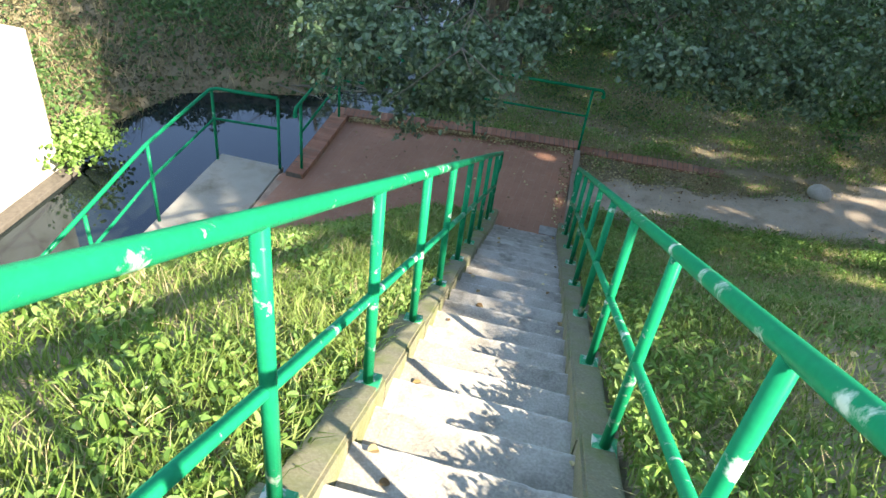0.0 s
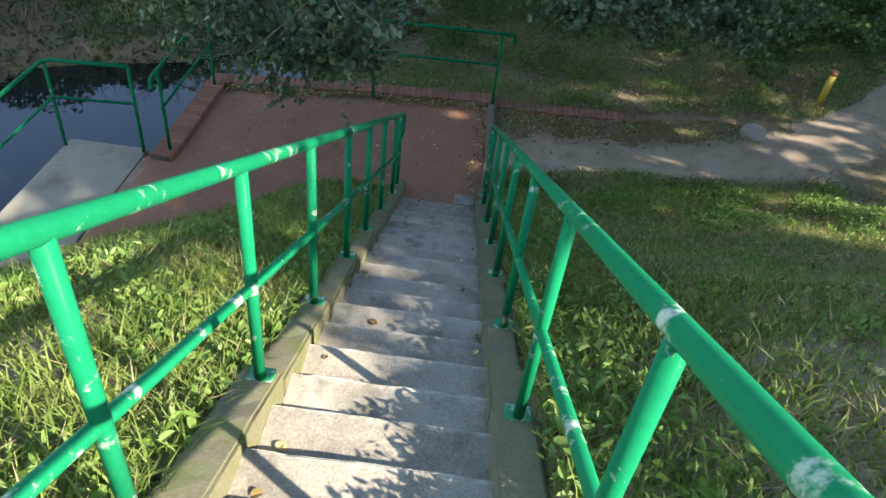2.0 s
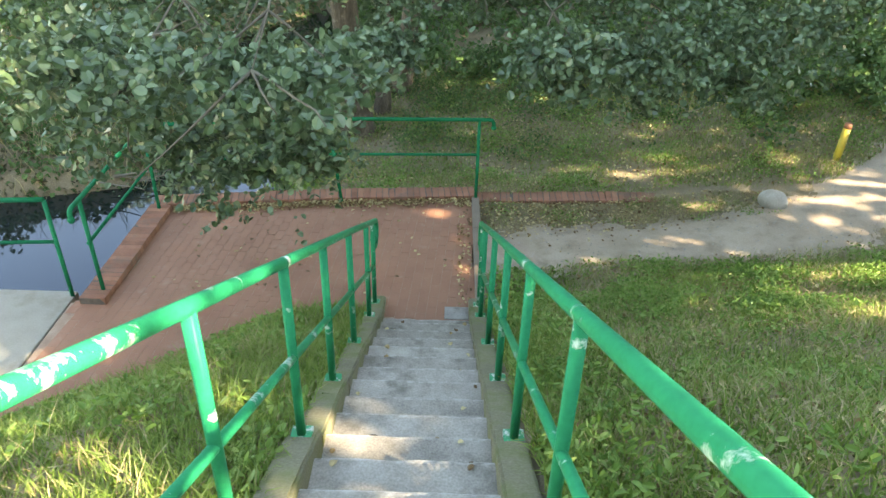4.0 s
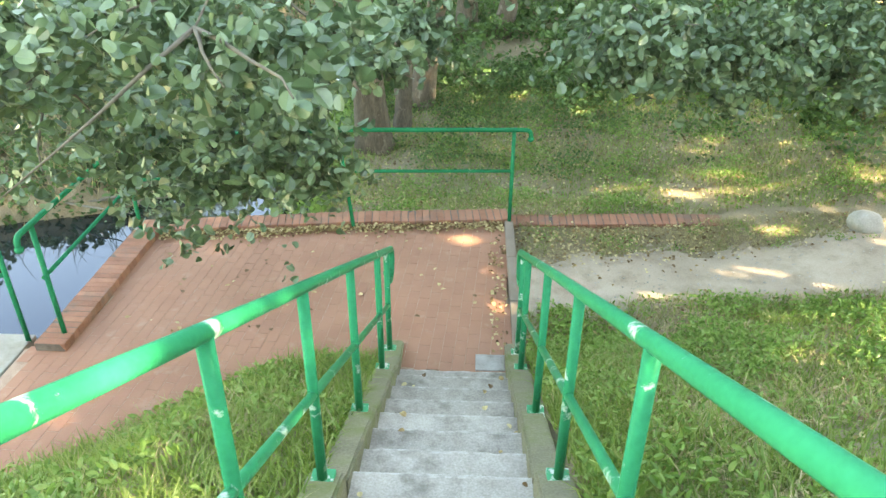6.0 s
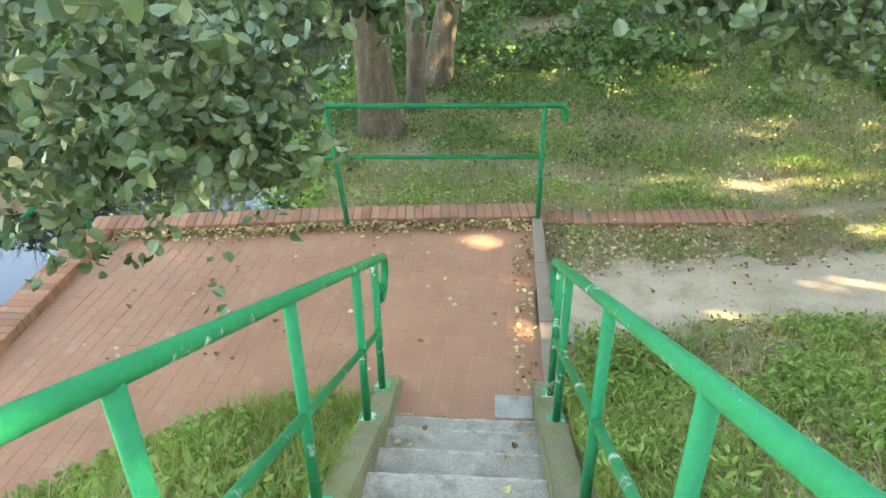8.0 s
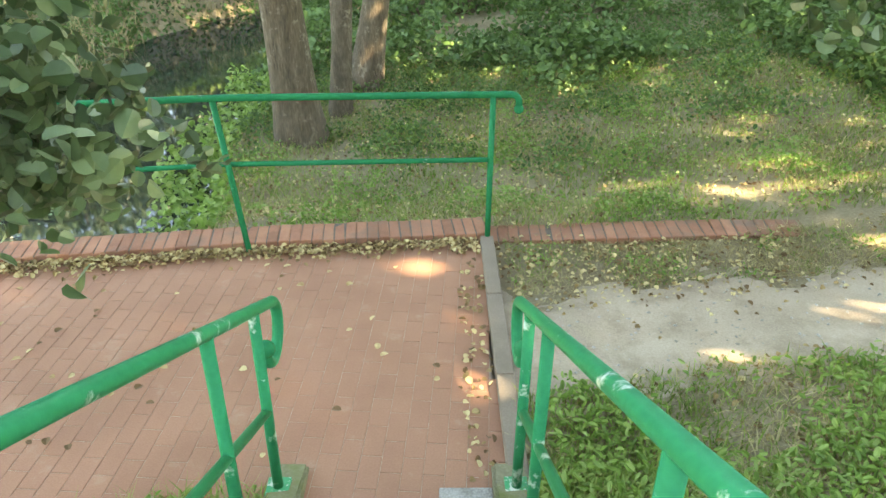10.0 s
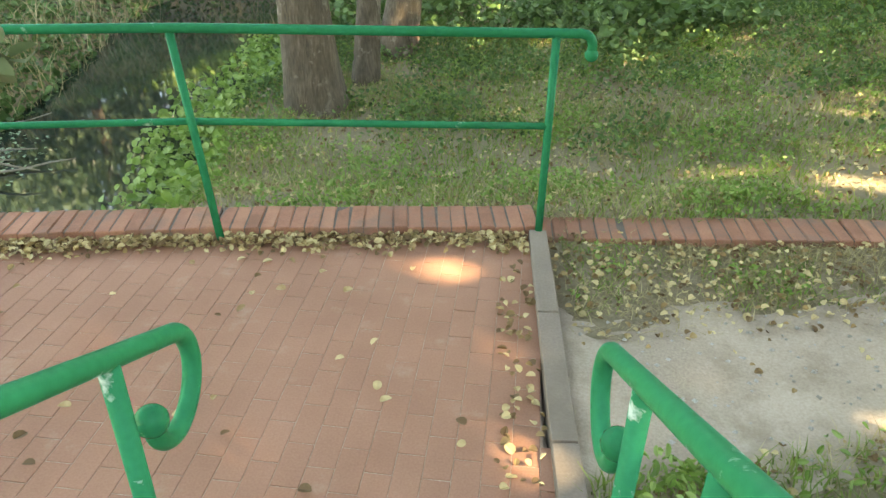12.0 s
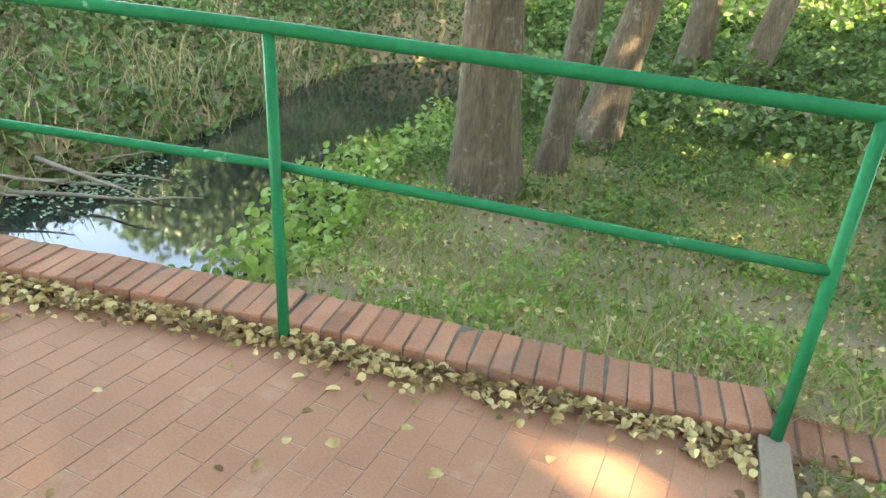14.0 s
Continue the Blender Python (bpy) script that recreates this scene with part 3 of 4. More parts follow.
x, y = scatter(115000, 0.6, 9.5, -11.0, 1.2, lambda x, y: on_right(x, y) & (lump(x, y, 0.9, 2) + RNG.normal(0, 0.6, len(x)) > -0.5))
blades("grass", x, y, ground_z(x, y), 0.075, 0.007, 0.9, "grass", "short patchy green grass on the slope")
x, y = scatter(48000, 0.6, 8.0, -11.0, 1.1, lambda x, y: on_right(x, y) & (lump(x, y, 1.2, 5) + RNG.normal(0, 0.3, len(x)) > 0.55))
leaves("weeds", np.stack((x, y, ground_z(x, y) + RNG.uniform(0.01, 0.12, len(x))), -1), 0.042, "weed", "clumps of broad-leaved weeds in the grass", "weeds", 0.2, wide=0.42)
x, y = scatter(36000, 0.6, 4.6, -4.5, 1.0, lambda x, y: on_right(x, y) & (lump(x, y, 1.1, 9) + RNG.normal(0, 0.4, len(x)) > -0.3))
blades("grass", x, y, ground_z(x, y), 0.11, 0.008, 0.9, "grass", "lush green grass at the foot of the slope")
x, y = scatter(100000, 0.6, 8.0, -11.0, 1.1, lambda x, y: on_right(x, y) & (lump(x, y, 0.9, 2) + RNG.normal(0, 0.25, len(x)) < 0.32))
blades("dry_grass", x, y, ground_z(x, y) + 0.015, 0.07, 0.007, 1.8, "straw", "dry trampled straw-coloured grass")
x, y = scatter(15000, 0.7, 5.0, -0.9, 0.95, lambda x, y: on_right(x, y) & (lump(x, y, 1.6, 4) + RNG.normal(0, 0.25, len(x)) > 0.0))
leaves("weeds", np.stack((x, y, ground_z(x, y) + RNG.uniform(0.03, 0.15, len(x))), -1), 0.045, "weed", "bright leafy weeds along the foot of the slope", "weeds", 0.45, wide=0.42)
x, y = scatter(26000, 0.6, 6.0, -9.0, 1.0, lambda x, y: on_right(x, y) & (lump(x, y, 1.7, 12) + RNG.normal(0, 0.2, len(x)) > 0.65))
leaves("weeds", np.stack((x, y, ground_z(x, y) + RNG.uniform(0.02, 0.11, len(x))), -1), 0.050, "weed", "scattered rosettes of broad-leaved weeds on the slope", "weeds", 0.35, wide=0.45)
# thick growth against the strings
x, y = scatter(26000, 0.57, 1.7, -11.0, 0.2, lambda x, y: RNG.random(len(x)) < 1.5 - 0.75 * x)
blades("grass", x, y, ground_z(x, y), 0.15, 0.008, 0.8, "grass", "tall grass against the concrete string")
x, y = scatter(17000, 0.57, 1.5, -11.0, 0.2, lambda x, y: (lump(x, y, 1.6, 2) > -0.35) & (RNG.random(len(x)) < 1.75 - 1.25 * x))
leaves("weeds", np.stack((x, y, ground_z(x, y) + RNG.uniform(0.01, 0.19, len(x))), -1), 0.052, "weed", "leafy weeds growing against the steps", "weeds", 0.15, wide=0.4)
x, y = scatter(12000, -1.3, -0.57, -11.0, 0.1, on_left)
blades("grass", x, y, ground_z(x, y), 0.15, 0.008, 0.8, "grass", "tall grass against the concrete steps")
# extra straw whose pale colour stands in for sun on this slope
x, y = scatter(16500, -4.6, -0.56, -11.0, 0.0, lambda x, y: on_left(x, y) & (lump(x, y, 2.0, 7) > 0.0))
blades("dry_grass", x, y, ground_z(x, y), 0.13, 0.007, 1.1, "straw", "pale straw stalks added to brighten the sunlit grass")
# beyond the kerb
x, y = scatter(110000, -3, 10, 2.7, 9, lambda x, y: on_far(x, y) & (lump(x, y, 1.0, 4) + RNG.normal(0, 0.6, len(x)) > -0.4))
blades("grass", x, y, ground_z(x, y), 0.09, 0.008, 0.9, "grass", "shaded green grass beyond the brick kerb")
x, y = scatter(64000, -3, 9, 2.75, 8, lambda x, y: on_far(x, y) & (lump(x, y, 1.5, 6) + RNG.normal(0, 0.3, len(x)) > 0.35))
leaves("weeds", np.stack((x, y, ground_z(x, y) + RNG.uniform(0.01, 0.13, len(x))), -1), 0.038, "weed", "low green ground-cover weeds under the trees", "weeds", 0.4, wide=0.55)
x, y = scatter(42000, -2.4, 9, 2.75, 8, lambda x, y: on_far(x, y) & (lump(x, y, 0.8, 7) + RNG.normal(0, 0.3, len(x)) - 0.15 * (y - 4) > 0.2))
blades("dry_grass", x, y, ground_z(x, y) + 0.01, 0.09, 0.006, 1.5, "straw", "dry tufts of pale grass under the trees")
x, y = scatter(52000, -2.4, 10.5, 4.2, 10, lambda x, y: on_far(x, y) & (lump(x, y, 1.1, 2) + RNG.normal(0, 0.35, len(x)) + 0.42 * (y - 5.6) > 0.25))
leaves("weeds", np.stack((x, y, ground_z(x, y) + RNG.uniform(0.02, 0.17, len(x))), -1), 0.050, "nettle", "green ground ivy and young nettles in the shade", "weeds", 0.4, wide=0.6)
# verge between the kerb and the path
x, y = scatter(7000, 0.65, 4.2, 1.75, 2.55, lambda x, y: (lump(x, y, 2.0, 2) + RNG.normal(0, 0.4, len(x)) > 0.1) & ~near_path(x, y, -0.02))
blades("grass", x, y, ground_z(x, y), 0.05, 0.006, 1.0, "grass", "thin grass verge between kerb and path")
x, y = scatter(1500, 0.62, 4.2, 1.9, 2.5, lambda x, y: lump(x, y, 2.4, 3) > 0.35)
leaves("weeds", np.stack((x, y, ground_z(x, y) + RNG.uniform(0.01, 0.06, len(x))), -1), 0.03, "weed", "small weeds on the verge", "weeds", 0.4, wide=0.5)
x, y = scatter(16000, 0.65, 4.2, 1.75, 2.6, lambda x, y: (lump(x, y, 1.7, 6) + RNG.normal(0, 0.4, len(x)) > 0.0) & ~near_path(x, y, -0.02))
blades("dry_grass", x, y, ground_z(x, y), 0.05, 0.006, 1.6, "straw", "trampled straw on the verge of the footpath")
# the trodden edges of the footpath: litter, straw and small stones
x, y = scatter(1300, 0.62, 5.0, 0.95, 2.6, lambda x, y: ~near_path(x, y, -0.22) & (RNG.random(len(x)) < 1.25 - 0.22 * x))
leaves("leaf_litter", np.stack((x, y, ground_z(x, y) + RNG.uniform(0.012, 0.035, len(x))), -1), 0.034, "litter", "dead leaves lying along the edges of the footpath", "leaves", 0.8, curl=0.3)
x, y = scatter(9000, 0.62, 6.0, 0.85, 2.6, lambda x, y: ~near_path(x, y, -0.20) & (RNG.random(len(x)) < 0.6))
blades("dry_grass", x, y, ground_z(x, y) + 0.008, 0.04, 0.005, 2.6, "straw", "flattened straw along the edges of the footpath")
x, y = scatter(2600, 0.65, 8.0, 0.9, 4.5, lambda x, y: near_path(x, y, -0.03))
pc = np.stack((x, y, ground_z(x, y) + 0.022), -1)
pr = RNG.uniform(0.005, 0.014, (len(x), 1, 1)) * RNG.uniform(0.6, 1.3, (len(x), 6, 1))
octa = np.array([(1, 0, 0), (0, 1, 0), (-1, 0, 0), (0, -1, 0), (0, 0, 0.7), (0, 0, -0.7)])
pf = np.array([(0, 1, 4), (1, 2, 4), (2, 3, 4), (3, 0, 4), (1, 0, 5), (2, 1, 5), (3, 2, 5), (0, 3, 5)])
pebbles = raw("pebbles", (pc[:, None, :] + octa * pr).reshape(-1, 3), (np.arange(len(x))[:, None, None] * 6 + pf).reshape(-1, 3), "stone")
tagged(pebbles, "small stones and crumbs trodden into the footpath", "gravel", kind="stuff")
# nettles and undergrowth
x, y = scatter(60000, -2.5, 14, 6.2, 17, lambda x, y: on_far(x, y) & (lump(x, y, 0.5, 1) + RNG.normal(0, 0.25, len(x)) + 0.35 * (y - 8) > 0.25))
leaves("undergrowth", np.stack((x, y, ground_z(x, y) + RNG.uniform(0.0, 1, len(x)) ** 0.7 * (0.35 + 0.25 * lump(x, y, 0.9, 2)).clip(0.1)), -1), 0.10, "nettle", "dense dark green nettle undergrowth on the bank", "undergrowth", 0.55)
x, y = scatter(26000, 4.6, 13, 3.6, 10, lambda x, y: on_far(x, y) & ~near_path(x, y, 0.25) & (lump(x, y, 0.7, 8) > -0.15))
leaves("undergrowth", np.stack((x, y, ground_z(x, y) + RNG.uniform(0.0, 0.45, len(x))), -1), 0.09, "nettle", "dark green nettles beside the footpath", "undergrowth", 0.55)
x, y = scatter(30000, -18, 22, 15, 27, lambda x, y: (x > east_shore(y) + 0.3) | (x < west_shore(y) - 0.2))
leaves("thicket", np.stack((x, y, ground_z(x, y) + RNG.uniform(0, 1, len(x)) * (0.4 + 0.28 * (y - 15)).clip(0, 2.6)), -1), 0.17, "weed", "light green thicket behind the creek trees", "thicket", 0.4)
x, y = scatter(26000, -13, -1.5, 12, 19, lambda x, y: x > east_shore(y) + 0.15)
leaves("undergrowth", np.stack((x, y, ground_z(x, y) + RNG.uniform(0, 0.6, len(x))), -1), 0.11, "nettle", "green undergrowth where the creek bends", "undergrowth", 0.5)
x, y = RNG.normal(-6.72, 0.22, 1500), RNG.normal(0.1, 0.3, 1500)
leaves("bush", np.stack((x, y, -0.35 + np.abs(RNG.normal(0, 0.22, 1500))), -1), 0.07, "weed", "bright green bush at the end of the retaining wall", "bush", 0.4)
x, y = scatter(5000, -7.9, -6.9, -6, 0.3, lambda x, y: RNG.random(len(x)) < 0.9)
leaves("scrub", np.stack((x, y, 1.55 + 0.5 * (x < -7.35) * RNG.random(len(x)) + np.where(x > -7.35, RNG.uniform(-0.1, 0.12, len(x)), 0)), -1)[x < -7.25], 0.08, "scrub", "dry scrub behind the retaining wall", "scrub", 0.3, wide=0.45)
# far bank
west = lambda lo, hi: (lambda x, y: (x < west_shore(y) + hi) & (x > west_shore(y) + lo) & ~((x > -7.5) & (y < -0.1)))
x, y = scatter(135000, -16, -3.5, -2, 20, west(-9, 0.12))
hgt = (0.5 + 0.4 * lump(x, y, 0.9, 3)).clip(0.15) * (0.2 + 0.6 * soft(west_shore(y) - x, 0.0, 2.6))
k = RNG.random(len(x)) < 0.40 + 0.52 * soft(y, 3.0, 4.6) + 0.35 * lump(x, y, 0.6, 9)
P = np.stack((x, y, ground_z(x, y) + RNG.uniform(0, 1, len(x)) ** 0.8 * hgt), -1)
leaves("scrub", P[~k], 0.075, "scrub", "dry brown scrub and dead stalks on the creek bank", "scrub", 0.3, wide=0.45)
leaves("undergrowth", P[k], 0.085, "nettle", "green waterside plants on the far creek bank", "undergrowth", 0.5)
x, y = scatter(20000, -14, -3.5, -1, 16, west(-6, -0.1))
blades("dry_reeds", x, y, ground_z(x, y), 0.45, 0.010, 0.9, "straw", "dry bent reed stalks on the creek bank")
# waterside plants on the near shore
x, y = scatter(5000, -3.1, -1.2, 2.9, 8.5, lambda x, y: (np.abs(x - east_shore(y) - 0.15) < 0.38))
leaves("waterside_plants", np.stack((x, y, np.maximum(ground_z(x, y), WATER_Z) + RNG.uniform(0.0, 0.28, len(x))), -1), 0.07, "weed", "pale green waterside plants at the creek's edge", "plants", 0.5)


# ---- trees ----
def limb(bm, a, b, r0, r1, sag=0.0, wob=0.06, n=10, seg=10):
    a, b = Vector(a), Vector(b)
    L = (b - a).length
    pts = []
    off = random.uniform(0, 50)
    for i in range(n + 1):
        t = i / n
        p = a.lerp(b, t) + Vector((0, 0, -sag * 4 * t * (1 - t)))
        if 0 < i:
            p += Vector((noise.noise((t * 3, off, 0)), noise.noise((t * 3, off, 9)), noise.noise((t * 3, off, 5)))) * wob * L * t
        pts.append(p)
    tube(bm, pts, r0, seg, r1, 0.06)
    return pts


def trunk_mesh(base, top, r0, r1):
    bm = bmesh.new()
    a, b = Vector(base), Vector(top)
    pts, rings, seg = [], [], 20
    off = random.uniform(0, 99)
    for i in range(25):
        t = i / 24
        c = a.lerp(b, t) + Vector((noise.noise((t * 2.5, off, 0)), noise.noise((t * 2.5, off, 7)), 0)) * 0.12 * t
        flare = 1 + 0.7 * math.exp(-t * 14)
        r = (r0 + (r1 - r0) * t) * flare
        ring = []
        for k in range(seg):
            an = 2 * math.pi * k / seg
            rr = r * (1 + 0.10 * noise.noise((math.cos(an) * 1.4, math.sin(an) * 1.4, t * 3 + off)) + 0.05 * noise.noise((math.cos(an) * 6, math.sin(an) * 6, t * 7 + off)) + 0.12 * math.exp(-t * 12) * math.sin(an * 4 + off))
            ring.append(bm.verts.new(c + Vector((math.cos(an) * rr, math.sin(an) * rr, 0))))
        rings.append(ring); pts.append(c)
    for q, s in zip(rings, rings[1:]):
        for k in range(seg):
            bm.faces.new((q[k], q[(k + 1) % seg], s[(k + 1) % seg], s[k])).smooth = True
    bm.faces.new(rings[-1])
    return bm, pts


def blob(c, r, n, hollow=0.35):
    """Points in an uneven ellipsoid, denser towards its skin and gathered in sprays."""
    d = RNG.normal(0, 1, (n, 3)); d /= np.linalg.norm(d, axis=1, keepdims=True)
    rad = (hollow + (1 - hollow) * RNG.uniform(0, 1, n) ** 0.6)[:, None]
    return np.asarray(c) + d * rad * np.asarray(r)


def sprays(centres, each, spreadr, droop=0.5):
    """Leaves strung along short drooping twigs out of each centre."""
    m = len(centres)
    d = RNG.normal(0, 1, (m, 3)); d[:, 2] = -np.abs(d[:, 2]) * droop; d /= np.linalg.norm(d, axis=1, keepdims=True)
    t = RNG.uniform(0, 1, (m, each))
    P = centres[:, None, :] + d[:, None, :] * (t * spreadr)[:, :, None] + RNG.normal(0, 0.026, (m, each, 3))
    return P.reshape(-1, 3)


# sun flecks on the ground (x, y, half width, half height), shaped by cutting crown leaves out of their rays
FLECKS = [(0.0, 2.14, 0.18, 0.06), (0.27, 1.52, 0.10, 0.07), (0.31, 0.95, 0.12, 0.14), (2.15, 3.74, 0.22, 0.07), (2.70, 3.40, 0.38, 0.07), (-1.04, 4.17, 0.18, 0.05), (3.1, 2.35, 0.25, 0.05), (3.5, 1.45, 0.34, 0.12), (2.6, 1.55, 0.25, 0.07), (1.9, 1.15, 0.20, 0.05), (3.95, 0.85, 0.30, 0.07), (4.5, 2.5, 0.25, 0.07)]


def in_fleck_ray(p):
    """Which of the points p stand in the sun's way to one of the cut-out flecks."""
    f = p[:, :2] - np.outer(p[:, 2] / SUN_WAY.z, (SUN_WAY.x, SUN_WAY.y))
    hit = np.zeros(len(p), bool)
    for x, y, a, b in FLECKS:
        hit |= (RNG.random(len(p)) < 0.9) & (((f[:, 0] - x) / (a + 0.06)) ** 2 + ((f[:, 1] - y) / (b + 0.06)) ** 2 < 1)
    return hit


# the alder by the creek whose boughs hang over the landing
alder = thing("alder_tree", (-1.36, 5.72, -0.45), "grey-barked alder leaning over the creek, round dark green leaves", "tree", "creek trees")
o = Vector(alder.location)
bm, spine = trunk_mesh((0, 0, -0.25), (-0.50, -0.35, 7.5), 0.235, 0.15)
part("trunk", bm, "bark", alder)
bm, spine2 = trunk_mesh((0.30, 0.90, -0.25), (0.75, 2.0, 7.5), 0.12, 0.08)
part("trunk", bm, "bark", alder)
BOUGHS = [((-1.9, -1.2, 2.7), 1.3), ((-0.9, -2.0, 3.15), 1.0), ((1.2, 0.1, 2.65), 1.0), ((2.6, 1.3, 2.4), 1.0), ((-3.0, 1.0, 2.6), 1.0), ((0.4, 0.9, 3.2), 1.0), ((4.0, 2.4, 3.2), 1.0)]
for (e, s) in BOUGHS:
    bm = bmesh.new()
    pts = limb(bm, spine[13 + random.randrange(5)], Vector(e) - o, 0.040, 0.004, sag=-0.35, wob=0.02, n=14)
    for p in pts[5:]:
        for _ in range(3):
            limb(bm, p, p + Vector((random.uniform(-0.6, 0.6), random.uniform(-0.7, 0.3), random.uniform(-0.6, 0.15))), 0.010, 0.003, wob=0.1, n=4, seg=5)
    part("bough", bm, "twig", alder)
CLUMPS = [
    ((-1.55, -0.45, 2.05), (0.62, 0.65, 0.66), 140), ((-1.02, -0.02, 1.80), (0.34, 0.36, 0.30), 48), ((-1.0, -0.4, 2.10), (0.32, 0.36, 0.36), 20), ((-0.84, -0.48, 1.95), (0.14, 0.20, 0.22), 14), ((-1.15, -0.75, 2.40), (0.45, 0.65, 0.45), 75), ((-0.85, -1.85, 3.08), (0.70, 0.45, 0.16), 80),
    ((-1.9, -1.5, 2.95), (0.70, 0.70, 0.35), 130), ((-2.4, -0.2, 2.3), (0.70, 0.75, 0.75), 130), ((-1.15, 0.35, 2.35), (0.40, 0.50, 0.40), 70),
    ((-0.38, 0.6, 2.58), (0.40, 0.45, 0.30), 75), ((-0.6, 0.1, 2.58), (0.35, 0.40, 0.28), 50), ((-3.3, 0.9, 2.7), (0.9, 0.9, 0.8), 200), ((-2.2, 1.0, 2.9), (1.0, 0.9, 0.7), 220), ((-0.6, 1.2, 3.1), (0.7, 0.8, 0.45), 140),
    ((1.10, 0.10, 2.62), (0.50, 0.50, 0.30), 110), ((1.9, 0.90, 2.35), (0.65, 0.6, 0.45), 170), ((2.9, 1.2, 2.4), (0.8, 0.7, 0.55), 190),
    ((0.5, 1.0, 3.1), (0.8, 0.7, 0.40), 160), ((1.8, 1.8, 3.0), (1.2, 0.9, 0.6), 240), ((3.8, 2.0, 2.9), (1.0, 1.0, 0.75), 240), ((0.2, 2.6, 3.9), (1.8, 1.2, 0.6), 260),
    ((-2.6, 2.8, 3.9), (1.6, 1.2, 0.8), 260), ((3.0, 3.6, 4.2), (2.0, 1.4, 0.9), 260), ((-0.3, 4.6, 5.4), (3.0, 2.0, 1.2), 380), ((-4.3, 2.2, 3.2), (1.0, 1.2, 0.9), 200),
    # high clumps from here on: out of view, added to shade the far ground
    ((-1.2, 6.4, 6.6), (3.2, 2.4, 0.9), 520), ((2.4, 6.4, 6.9), (3.0, 2.5, 1.0), 520), ((2.2, 3.6, 4.9), (2.0, 1.2, 0.5), 200), ((0.6, 6.9, 4.9), (3.2, 1.7, 0.6), 420), ((0.4, 9.4, 5.2), (3.4, 1.6, 0.6), 380), ((1.2, 3.9, 5.6), (2.4, 1.6, 0.7), 320), ((-1.0, 9.6, 7.0), (3.4, 2.2, 1.0), 420), ((3.4, 9.8, 7.2), (3.2, 2.2, 1.0), 260),
    ((6.0, 2.8, 6.2), (2.4, 1.8, 1.1), 330), ((3.2, 4.8, 6.6), (2.5, 1.8, 1.1), 300), ((5.2, 2.8, 3.3), (1.1, 1.1, 0.9), 240), ((0.6, 3.2, 3.2), (1.0, 0.8, 0.4), 120),
]
pts = np.concatenate([sprays(blob(c, r, n, 0.15), 10, 0.25) for c, r, n in CLUMPS])
pts = pts[~in_fleck_ray(pts) | (pts[:, 2] < 3.4)]
crown = leaves("crown", pts - np.array(o), 0.068, "leaf", flat=0.25, parent=alder)
# the nearest leaves, one by one
V, F = leaf_array(np.zeros((1, 3)), 0.072, 1.0)
lm = bpy.data.meshes.new("leaf")
lm.from_pydata([tuple(v) for v in V], [], [tuple(int(q) for q in f) for f in F])
lm.materials.append(M["leaf"])
near = np.concatenate([sprays(blob(c, r, n), 8, 0.30) for c, r, n in (((-0.75, -1.9, 3.08), (0.6, 0.4, 0.14), 14), ((-1.3, -0.7, 1.9), (0.5, 0.4, 0.5), 16), ((1.2, 0.0, 2.5), (0.5, 0.4, 0.22), 7))])[:300]
for p in near:
    ob = new("leaf", lm)
    ob.parent = crown
    ob.matrix_basis = Matrix.Translation(Vector(p) - o) @ Euler((random.uniform(-1.1, 1.1), random.uniform(-1.1, 1.1), random.uniform(0, 6.3))).to_matrix().to_4x4() @ Matrix.Scale(random.uniform(0.7, 1.15), 4)
crown["label"] = "round dark green alder leaves in drooping sprays"


def plain_tree(at, height, r, lean, crown_c, crown_r, n, leaf_size, label, mat="leaf"):
    t = thing("tree", at, label, "tree", "creek trees")
    bm, sp = trunk_mesh((0, 0, -0.3), (lean[0], lean[1], height), r, r * 0.45)
    for q in range(7):
        p = sp[12 + q]
        limb(bm, p, p + Vector((random.uniform(-2, 2), random.uniform(-2, 2), random.uniform(0.6, 1.8))), r * 0.35, 0.015, n=7, seg=7)
    part("trunk", bm, "bark", t)
    P = sprays(blob(crown_c, crown_r, n), 7, 0.8)
    P = P[~in_fleck_ray(P + np.array(at))]
    c = leaves("crown", P, leaf_size, mat, flat=0.3, parent=t)
    c["label"] = "loose green crown"
    return t


